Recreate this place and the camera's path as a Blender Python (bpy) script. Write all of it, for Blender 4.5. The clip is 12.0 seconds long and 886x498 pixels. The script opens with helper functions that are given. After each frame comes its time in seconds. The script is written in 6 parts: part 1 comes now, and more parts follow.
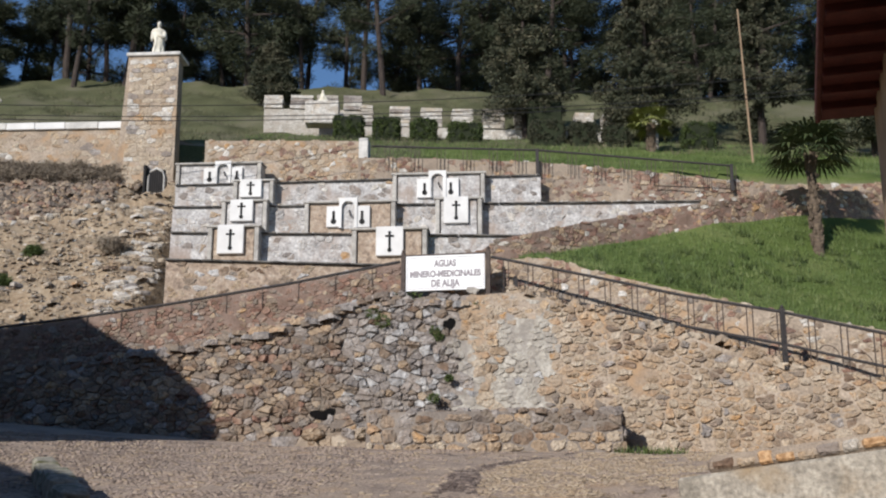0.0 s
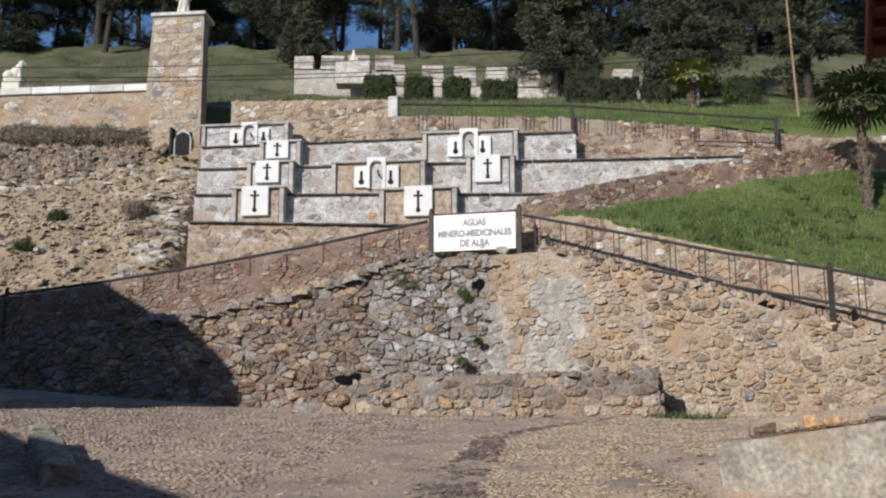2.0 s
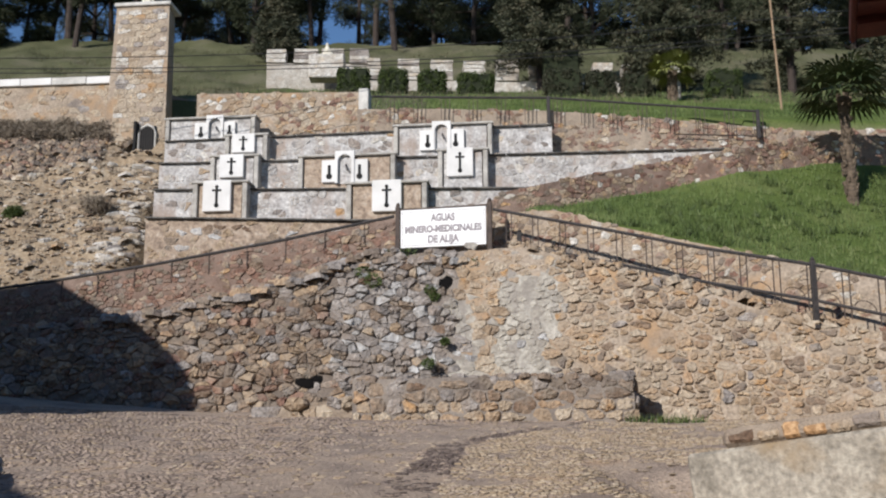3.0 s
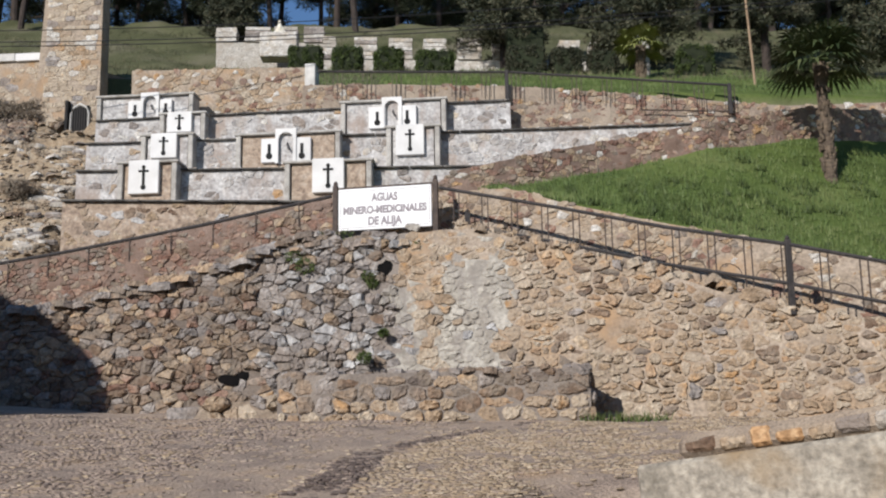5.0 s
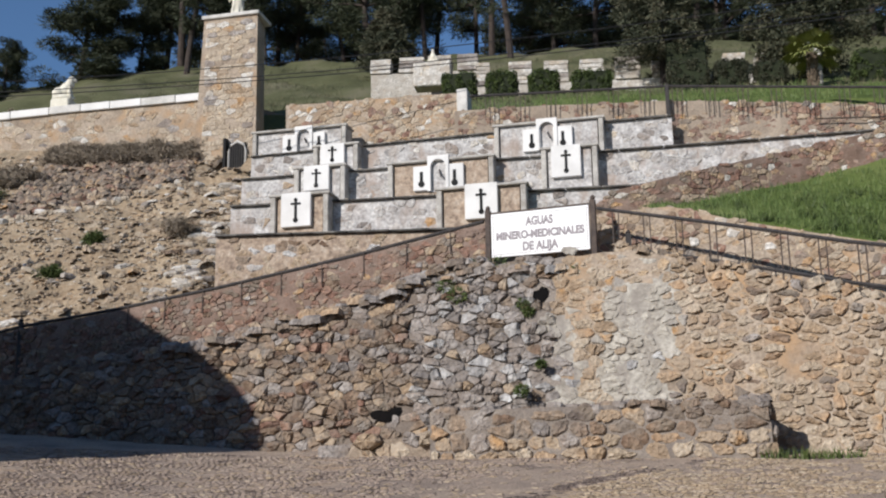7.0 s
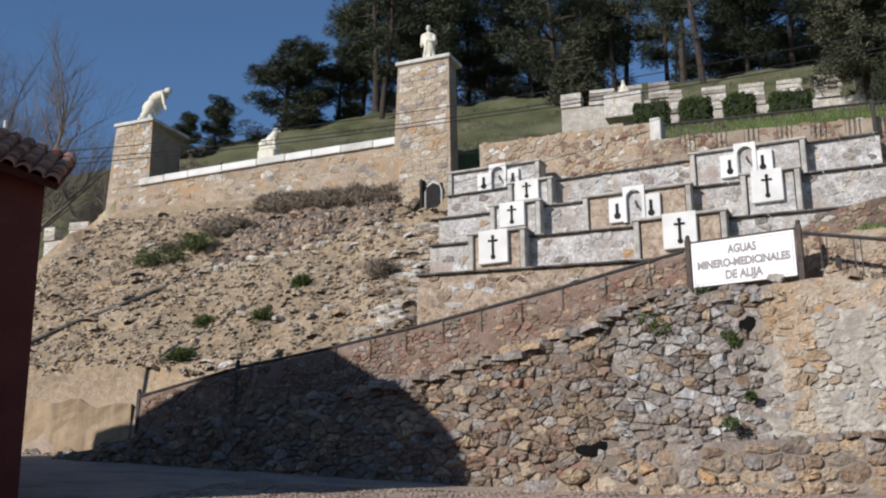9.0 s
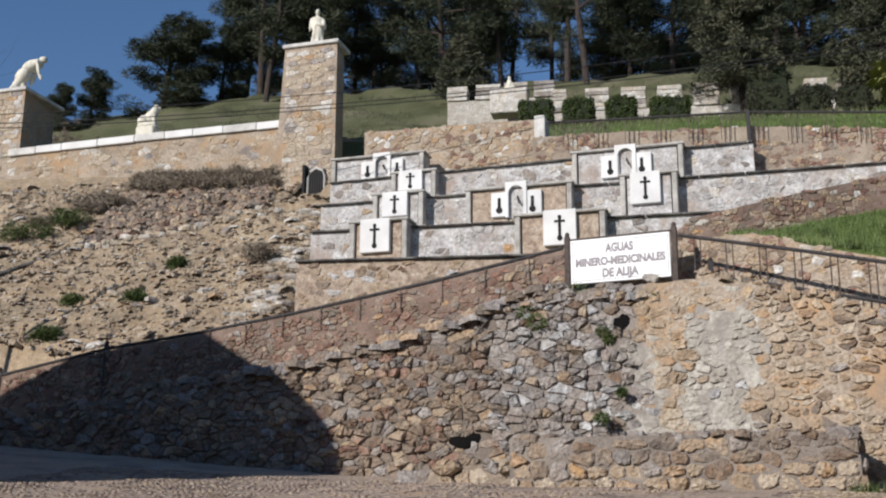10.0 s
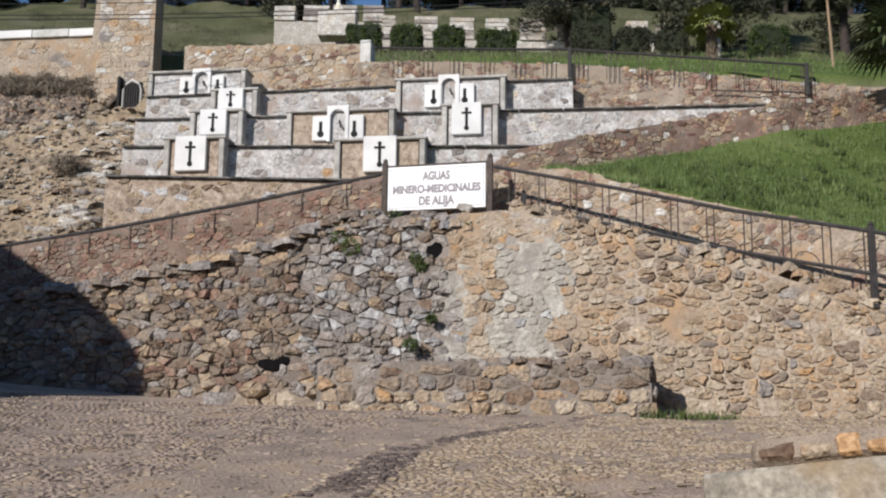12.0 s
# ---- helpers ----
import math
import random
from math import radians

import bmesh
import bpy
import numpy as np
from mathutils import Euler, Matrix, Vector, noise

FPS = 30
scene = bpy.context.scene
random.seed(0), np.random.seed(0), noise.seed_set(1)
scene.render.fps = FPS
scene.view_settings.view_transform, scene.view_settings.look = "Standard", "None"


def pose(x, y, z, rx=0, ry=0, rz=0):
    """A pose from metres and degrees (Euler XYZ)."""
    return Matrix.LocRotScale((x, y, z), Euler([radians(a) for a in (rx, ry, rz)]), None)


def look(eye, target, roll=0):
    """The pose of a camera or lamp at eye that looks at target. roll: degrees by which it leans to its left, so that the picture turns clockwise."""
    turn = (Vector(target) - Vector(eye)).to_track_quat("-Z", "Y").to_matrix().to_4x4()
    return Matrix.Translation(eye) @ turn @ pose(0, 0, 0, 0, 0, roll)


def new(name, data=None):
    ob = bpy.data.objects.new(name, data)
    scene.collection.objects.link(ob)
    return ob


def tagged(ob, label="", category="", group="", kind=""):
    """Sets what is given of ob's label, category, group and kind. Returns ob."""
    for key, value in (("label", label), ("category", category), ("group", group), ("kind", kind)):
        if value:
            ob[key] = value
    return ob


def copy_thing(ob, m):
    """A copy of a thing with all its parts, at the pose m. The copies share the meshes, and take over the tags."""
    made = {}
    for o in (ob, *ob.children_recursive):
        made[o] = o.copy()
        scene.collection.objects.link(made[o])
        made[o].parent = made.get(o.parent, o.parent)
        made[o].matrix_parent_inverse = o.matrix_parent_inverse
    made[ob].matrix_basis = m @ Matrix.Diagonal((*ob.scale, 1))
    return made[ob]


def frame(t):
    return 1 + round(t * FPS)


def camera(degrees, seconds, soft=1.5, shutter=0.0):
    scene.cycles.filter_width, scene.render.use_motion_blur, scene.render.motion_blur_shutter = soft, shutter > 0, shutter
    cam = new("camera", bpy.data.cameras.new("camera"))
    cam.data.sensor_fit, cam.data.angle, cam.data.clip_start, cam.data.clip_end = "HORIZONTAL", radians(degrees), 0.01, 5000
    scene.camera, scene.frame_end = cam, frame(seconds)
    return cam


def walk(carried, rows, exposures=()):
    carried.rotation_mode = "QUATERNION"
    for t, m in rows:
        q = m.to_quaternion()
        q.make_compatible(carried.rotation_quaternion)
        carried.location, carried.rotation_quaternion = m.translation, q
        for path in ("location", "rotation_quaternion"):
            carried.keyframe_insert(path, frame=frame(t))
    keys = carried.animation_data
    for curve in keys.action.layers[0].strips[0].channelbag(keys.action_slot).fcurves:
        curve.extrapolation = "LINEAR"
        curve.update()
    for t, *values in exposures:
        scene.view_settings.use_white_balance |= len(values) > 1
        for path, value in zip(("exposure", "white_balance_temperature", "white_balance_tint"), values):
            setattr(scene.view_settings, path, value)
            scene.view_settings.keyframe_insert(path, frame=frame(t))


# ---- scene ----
cam = camera(43.5, 12.0, soft=2.15)
PATH = [
    (0, (-1.053, -0.325, 1.7), (-0.911, 1.616, 2.16), 0.0),
    (0.5, (-1.062, -0.269, 1.659), (-0.908, 1.674, 2.106), 0.3),
    (1, (-0.944, -0.009, 1.67), (-0.805, 1.927, 2.151), 0.4),
    (1.5, (-0.778, 0.306, 1.703), (-0.688, 2.259, 2.123), -0.0),
    (2, (-0.656, 0.726, 1.752), (-0.59, 2.685, 2.154), -0.1),
    (2.5, (-0.425, 1.268, 1.811), (-0.328, 3.225, 2.212), -0.8),
    (4.3, (0.446, 3.271, 2.102), (0.493, 5.232, 2.494), 1.1),
    (4.5, (0.541, 3.459, 2.1), (0.591, 5.421, 2.485), 0.4),
    (5, (0.688, 4.022, 2.139), (0.816, 5.98, 2.526), -1.0),
    (5.5, (0.849, 4.589, 2.192), (0.918, 6.547, 2.589), -0.1),
    (6, (0.926, 4.919, 2.233), (0.881, 6.877, 2.636), 0.4),
    (6.5, (0.903, 5.114, 2.27), (0.857, 7.07, 2.686), -1.5),
    (7, (0.887, 5.178, 2.285), (0.719, 7.121, 2.731), -0.9),
    (7.5, (0.845, 5.154, 2.297), (0.569, 7.076, 2.776), -1.2),
    (7.7, (0.842, 5.092, 2.288), (0.53, 7.006, 2.779), -1.2),
    (9.5, (0.835, 5.061, 2.264), (0.304, 6.92, 2.774), -0.4),
    (10, (0.762, 5.141, 2.272), (0.466, 7.057, 2.765), 0.3),
    (10.5, (0.901, 5.212, 2.29), (0.858, 7.164, 2.727), 0.8),
    (11, (0.983, 5.238, 2.256), (1.039, 7.195, 2.669), 0.4),
    (11.5, (0.946, 5.266, 2.217), (0.942, 7.229, 2.599), 0.5),
    (12, (0.951, 5.229, 2.243), (0.965, 7.195, 2.611), 0.6),
]
walk(cam, [(t, look(eye, target, roll)) for t, eye, target, roll in PATH])

# ---- sky, sun, exposure ----
SUN = Vector((0.612, 0.791, -0.49)).normalized()
world = bpy.data.worlds.new("sky")
scene.world = world
world.use_nodes = True
sky = world.node_tree.nodes.new("ShaderNodeTexSky")
sky.sky_type, sky.sun_disc = "NISHITA", False
sky.sun_elevation, sky.sun_rotation = math.asin(-SUN.z), math.atan2(-SUN.x, -SUN.y)
sky.air_density, sky.dust_density, sky.ozone_density = 1.0, 0.1, 6.0
world.node_tree.links.new(sky.outputs[0], world.node_tree.nodes["Background"].inputs[0])
world.node_tree.nodes["Background"].inputs[1].default_value = 0.1
lamp = bpy.data.lights.new("sun", "SUN")
lamp.energy, lamp.angle, lamp.color = 4.9, radians(0.55), (1.0, 0.95, 0.912)
new("sun", lamp).matrix_world = SUN.to_track_quat("-Z", "Y").to_matrix().to_4x4()
scene.view_settings.exposure = 0.085

# ---- materials ----
def material(name, colours, scale=6.0, rough=0.85, bump=0.3, fine=40.0, vary="", spread=0.35, stain=None, metal=0.0, stretch=(1, 1, 1), relief=0.03):
    """A surface with broad patches of the colours, fine grain, relief, and a tone of its own for each piece (vary: object or island)."""
    m = bpy.data.materials.new(name)
    m.use_nodes = True
    n, l = m.node_tree.nodes, m.node_tree.links
    shader = n["Principled BSDF"]
    co = n.new("ShaderNodeTexCoord")
    mapping = n.new("ShaderNodeMapping")
    mapping.inputs["Scale"].default_value = stretch
    geo = n.new("ShaderNodeNewGeometry")
    l.new(geo.outputs["Position"], mapping.inputs[0])
    broad = n.new("ShaderNodeTexNoise")
    broad.inputs["Scale"].default_value, broad.inputs["Detail"].default_value = scale, 5
    grain = n.new("ShaderNodeTexNoise")
    grain.inputs["Scale"].default_value, grain.inputs["Detail"].default_value = fine, 4
    l.new(mapping.outputs[0], broad.inputs["Vector"])
    l.new(mapping.outputs[0], grain.inputs["Vector"])
    ramp = n.new("ShaderNodeValToRGB")
    e = ramp.color_ramp.elements
    for k, c in enumerate(colours):
        pos = 0.3 + 0.4 * k / max(1, len(colours) - 1)
        el = e[k] if k < 2 else e.new(pos)
        el.position, el.color = pos, (*c, 1)
    if vary:
        src = n.new("ShaderNodeObjectInfo").outputs["Random"] if vary == "object" else geo.outputs["Random Per Island"]
        add = n.new("ShaderNodeMath")
        add.operation = "MULTIPLY_ADD"
        l.new(src, add.inputs[0])
        add.inputs[1].default_value = 0.32
        sub = n.new("ShaderNodeMath")
        sub.operation = "MULTIPLY_ADD"
        l.new(broad.outputs[0], sub.inputs[0])
        sub.inputs[1].default_value, sub.inputs[2].default_value = 0.7, -0.01
        l.new(sub.outputs[0], add.inputs[2])
        l.new(add.outputs[0], ramp.inputs[0])
    else:
        l.new(broad.outputs[0], ramp.inputs[0])
    tone = n.new("ShaderNodeMapRange")
    tone.inputs["From Min"].default_value, tone.inputs["From Max"].default_value = 0.25, 0.75
    tone.inputs["To Min"].default_value, tone.inputs["To Max"].default_value = 1 - spread, 1 + spread
    l.new(grain.outputs[0], tone.inputs[0])
    mix = n.new("ShaderNodeMix")
    mix.data_type, mix.blend_type = "RGBA", "MULTIPLY"
    mix.inputs[0].default_value = 1
    l.new(ramp.outputs[0], mix.inputs[6])
    l.new(tone.outputs[0], mix.inputs[7])
    out = mix.outputs[2]
    if stain:
        col, sc, lo, hi, st = stain
        map2 = n.new("ShaderNodeMapping")
        map2.inputs["Scale"].default_value = st
        l.new(geo.outputs["Position"], map2.inputs[0])
        blot = n.new("ShaderNodeTexNoise")
        blot.inputs["Scale"].default_value, blot.inputs["Detail"].default_value = sc, 6
        l.new(map2.outputs[0], blot.inputs["Vector"])
        cut = n.new("ShaderNodeMapRange")
        cut.inputs["From Min"].default_value, cut.inputs["From Max"].default_value = lo, hi
        l.new(blot.outputs[0], cut.inputs[0])
        over = n.new("ShaderNodeMix")
        over.data_type = "RGBA"
        l.new(cut.outputs[0], over.inputs[0])
        l.new(out, over.inputs[6])
        over.inputs[7].default_value = (*col, 1)
        out = over.outputs[2]
    l.new(out, shader.inputs["Base Color"])
    shader.inputs["Roughness"].default_value = rough
    shader.inputs["Metallic"].default_value = metal
    shader.inputs["Specular IOR Level"].default_value = 0.25
    if bump:
        b = n.new("ShaderNodeBump")
        b.inputs["Strength"].default_value, b.inputs["Distance"].default_value = bump, relief
        l.new(grain.outputs[0], b.inputs["Height"])
        l.new(b.outputs[0], shader.inputs["Normal"])
    return m


def stones(name, colours, **kw):
    """The same stone twice: toned piece by piece for objects, and island by island for joined heaps."""
    return (material(name, colours, vary="object", **kw), material(name + "_heap", colours, vary="island", **kw))


def rock(name, colours, dirt, lo=0.46, hi=0.66):
    return stones(name, colours, scale=3.5, fine=15, bump=1.0, spread=0.45, relief=0.07, stain=(dirt, 2.3, lo, hi, (1, 1, 1.4)))


BROWN = rock("brown_stone", [(0.139, 0.0903, 0.0616), (0.207, 0.149, 0.104), (0.276, 0.212, 0.154), (0.217, 0.191, 0.165)], (0.188, 0.154, 0.122))
GREY = rock("grey_stone", [(0.164, 0.147, 0.134), (0.242, 0.218, 0.199), (0.339, 0.307, 0.277), (0.261, 0.216, 0.181)], (0.223, 0.188, 0.16))
TAN = rock("tan_stone", [(0.223, 0.163, 0.107), (0.316, 0.233, 0.153), (0.381, 0.312, 0.233), (0.372, 0.228, 0.112)], (0.326, 0.256, 0.186))
DARK = rock("dark_stone", [(0.119, 0.0968, 0.0825), (0.184, 0.149, 0.121), (0.259, 0.198, 0.149), (0.227, 0.154, 0.099)], (0.205, 0.171, 0.132))
RED = rock("red_stone", [(0.15, 0.082, 0.06), (0.22, 0.13, 0.095), (0.28, 0.18, 0.13), (0.27, 0.22, 0.175)], (0.20, 0.145, 0.115))
PALE = rock("pale_stone", [(0.34, 0.31, 0.265), (0.46, 0.43, 0.38), (0.58, 0.555, 0.51), (0.48, 0.41, 0.32)], (0.40, 0.355, 0.30))
GOLD = rock("gold_stone", [(0.28, 0.22, 0.155), (0.37, 0.30, 0.22), (0.44, 0.375, 0.29), (0.41, 0.30, 0.19)], (0.38, 0.315, 0.24))
LIME = stones("limed_stone", [(0.22, 0.21, 0.20), (0.30, 0.29, 0.28), (0.38, 0.37, 0.355), (0.29, 0.265, 0.24)], scale=3.5, fine=15, bump=1.0, spread=0.4, relief=0.07, stain=((0.56, 0.55, 0.53), 1.9, 0.5, 0.68, (2.2, 2.2, 0.45)))
CRUST = stones("crusted_stone", [(0.29, 0.26, 0.215), (0.38, 0.35, 0.295), (0.44, 0.41, 0.355)], scale=3, fine=14, bump=0.8, spread=0.3, relief=0.05, stain=((0.27, 0.245, 0.215), 1.7, 0.46, 0.66, (2.4, 2.4, 0.28)))
ORANGE = rock("orange_stone", [(0.25, 0.175, 0.115), (0.34, 0.225, 0.135), (0.38, 0.275, 0.18), (0.34, 0.26, 0.185)], (0.31, 0.24, 0.17))
PEBBLE = stones("pebble", [(0.22, 0.173, 0.142), (0.29, 0.23, 0.188), (0.36, 0.293, 0.24)], scale=5)
PEBBLE_GOLD = stones("golden_pebble", [(0.24, 0.185, 0.125), (0.35, 0.27, 0.18), (0.45, 0.375, 0.28)], scale=5)
PEBBLE_DARK = stones("damp_pebble", [(0.06, 0.045, 0.04), (0.11, 0.085, 0.075), (0.17, 0.14, 0.12)], scale=5, rough=0.6)

M_MORTAR = material("mortar", [(0.22, 0.175, 0.135), (0.34, 0.28, 0.215)], scale=2, bump=0.6)
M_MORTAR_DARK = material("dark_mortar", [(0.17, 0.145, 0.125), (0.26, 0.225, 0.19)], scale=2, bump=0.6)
M_MORTAR_OPEN = material("recessed_mortar", [(0.12, 0.097, 0.08), (0.20, 0.165, 0.135)], scale=2, bump=0.8)
M_MORTAR_RED = material("red_mortar", [(0.15, 0.10, 0.075), (0.24, 0.175, 0.14)], scale=2, bump=0.6)
M_MORTAR_TAN = material("tan_mortar", [(0.23, 0.183, 0.138), (0.315, 0.256, 0.195), (0.37, 0.305, 0.24)], scale=1.5, bump=0.9, fine=16, stain=((0.36, 0.24, 0.14), 1.1, 0.52, 0.7, (1, 1, 1.2)))
M_RENDER = material("old_grey_render", [(0.27, 0.255, 0.24), (0.40, 0.385, 0.37), (0.54, 0.53, 0.51)], scale=3.2, bump=0.8, fine=14, spread=0.4, stain=((0.30, 0.235, 0.19), 1.3, 0.5, 0.72, (1.5, 1.5, 0.6)))
M_INFILL = material("rubble_infill", [(0.20, 0.15, 0.115), (0.33, 0.255, 0.19), (0.42, 0.35, 0.28)], scale=6, bump=0.9, fine=16, spread=0.35)
M_CALCITE = material("limy_crust", [(0.25, 0.225, 0.19), (0.33, 0.305, 0.26), (0.41, 0.385, 0.335)], scale=3.0, bump=0.7, fine=14, stain=((0.22, 0.195, 0.17), 1.6, 0.5, 0.7, (1.8, 1.8, 0.3)))
M_WHITE = material("white_paint", [(0.56, 0.55, 0.525), (0.70, 0.69, 0.665)], scale=1.5, bump=0.15, spread=0.06, rough=0.7)
M_PALE_EDGE = material("weathered_white_stone", [(0.40, 0.39, 0.36), (0.60, 0.58, 0.54)], scale=3, bump=0.4, spread=0.2)
M_COPING = material("blackened_coping", [(0.035, 0.033, 0.03), (0.09, 0.085, 0.078), (0.20, 0.19, 0.17)], scale=3, bump=0.5)
M_PILASTER = material("worn_grey_stone", [(0.27, 0.25, 0.22), (0.38, 0.36, 0.325), (0.48, 0.455, 0.41)], scale=4, bump=0.5, spread=0.25)
# Flat black for the cut slots; also carries the shade at the gate.
M_SLOT_AND_SHADE = material("black_slot_and_gate_shade", [(0.012, 0.012, 0.012), (0.02, 0.02, 0.02)], bump=0)
M_HOLLOW_SHADE = material("painted_hollow_shade", [(0.002, 0.002, 0.002), (0.005, 0.004, 0.004)], bump=0, rough=1.0)
M_IRON = material("dark_iron", [(0.03, 0.028, 0.028), (0.055, 0.048, 0.045)], scale=8, bump=0.2, rough=0.6)
M_IRON_RUST = material("rusty_iron", [(0.05, 0.04, 0.036), (0.10, 0.075, 0.06)], scale=8, bump=0.2, rough=0.75)
M_TILE = material("white_glazed_tile", [(0.72, 0.72, 0.71), (0.79, 0.79, 0.78)], scale=2, bump=0.03, spread=0.03, rough=0.35)
M_INK = material("grey_lettering", [(0.17, 0.15, 0.16), (0.32, 0.29, 0.30)], scale=30, bump=0, rough=0.5)
M_STATUE = material("cream_cast_stone", [(0.52, 0.485, 0.39), (0.69, 0.66, 0.56)], scale=4, bump=0.3, spread=0.15)
M_RED_WALL = material("red_limewash", [(0.13, 0.035, 0.025), (0.20, 0.058, 0.04)], scale=1.2, bump=0.4, spread=0.2)
M_OCHRE = material("ochre_render", [(0.28, 0.205, 0.13), (0.38, 0.29, 0.19)], scale=1.6, bump=0.5, spread=0.25, stain=((0.20, 0.15, 0.10), 1.4, 0.5, 0.7, (1.6, 1.6, 0.3)))
M_ROOF = stones("clay_tile", [(0.20, 0.085, 0.05), (0.33, 0.15, 0.085), (0.42, 0.23, 0.14), (0.22, 0.14, 0.10)], scale=2)
M_WOOD = material("dark_red_wood", [(0.07, 0.018, 0.014), (0.11, 0.03, 0.022)], scale=4, bump=0.3, stretch=(1, 1, 6))
M_POLE = material("weathered_pole_wood", [(0.22, 0.15, 0.095), (0.32, 0.23, 0.15)], scale=3, bump=0.3, stretch=(6, 6, 0.6))
M_CONCRETE = material("grey_concrete", [(0.21, 0.19, 0.155), (0.30, 0.272, 0.225), (0.37, 0.342, 0.285)], scale=3.2, bump=0.9, fine=16, spread=0.4, stain=((0.27, 0.20, 0.12), 1.2, 0.56, 0.74, (1, 1, 1)))
M_MOSSY = material("mossy_concrete", [(0.17, 0.16, 0.125), (0.28, 0.265, 0.21), (0.38, 0.36, 0.29)], scale=5, fine=18, bump=0.9, spread=0.4, stain=((0.10, 0.10, 0.045), 3.5, 0.52, 0.66, (1, 1, 1)))
M_BARK = material("pine_bark", [(0.032, 0.025, 0.022), (0.075, 0.058, 0.048)], scale=5, bump=0.8, stretch=(3, 3, 0.6))
M_BARK_PALE = material("grey_bark", [(0.12, 0.10, 0.085), (0.20, 0.17, 0.145)], scale=5, bump=0.5, stretch=(3, 3, 0.6))
M_NEEDLE = material("pine_needles", [(0.020, 0.027, 0.0145), (0.040, 0.049, 0.026), (0.070, 0.078, 0.043)], vary="island", scale=0.8, bump=0, rough=0.7)
M_CEDAR = material("cedar_needles", [(0.026, 0.033, 0.019), (0.056, 0.062, 0.036), (0.115, 0.105, 0.066)], vary="island", scale=0.8, bump=0, rough=0.7)
M_PALM = material("palm_leaf", [(0.022, 0.034, 0.013), (0.05, 0.068, 0.025), (0.095, 0.105, 0.045)], vary="island", scale=1, bump=0, rough=0.5)
M_PALM_TRUNK = material("palm_fibre", [(0.075, 0.055, 0.04), (0.13, 0.098, 0.07), (0.19, 0.145, 0.10)], scale=7, bump=0.9, stretch=(1, 1, 3))
M_PALM_DRY = material("yellow_palm_leaf", [(0.12, 0.14, 0.04), (0.22, 0.22, 0.07)], vary="island", scale=1, bump=0, rough=0.6)
M_HEDGE = material("hedge_leaf", [(0.03, 0.045, 0.014), (0.06, 0.085, 0.025), (0.09, 0.12, 0.035)], vary="island", scale=2, bump=0, rough=0.6)
M_HEDGE_DARK = material("dull_hedge_leaf", [(0.035, 0.038, 0.022), (0.065, 0.066, 0.04)], vary="island", scale=2, bump=0, rough=0.7)
# Near-black: shade inside the hedges, and on the block behind, put into colour.
M_DEEP_SHADE = material("painted_deep_shade", [(0.012, 0.016, 0.007), (0.025, 0.032, 0.014)], scale=4, bump=0.5)
M_GRASS = material("grass_blade", [(0.057, 0.086, 0.024), (0.095, 0.142, 0.038), (0.155, 0.182, 0.066)], vary="island", scale=0.5, bump=0, rough=0.6)
M_HILL_GRASS = material("dull_grass_blade", [(0.06, 0.065, 0.03), (0.10, 0.10, 0.052), (0.17, 0.145, 0.09)], vary="island", scale=0.4, bump=0, rough=0.7)
M_WEED = material("weed_leaf", [(0.05, 0.075, 0.02), (0.10, 0.13, 0.04)], vary="island", scale=2, bump=0, rough=0.6)
M_DRY = material("dry_brush", [(0.13, 0.105, 0.08), (0.22, 0.18, 0.135), (0.32, 0.27, 0.205)], vary="island", scale=1, bump=0)
M_CABLE = material("black_cable", [(0.02, 0.02, 0.02), (0.035, 0.035, 0.035)], bump=0, rough=0.6)


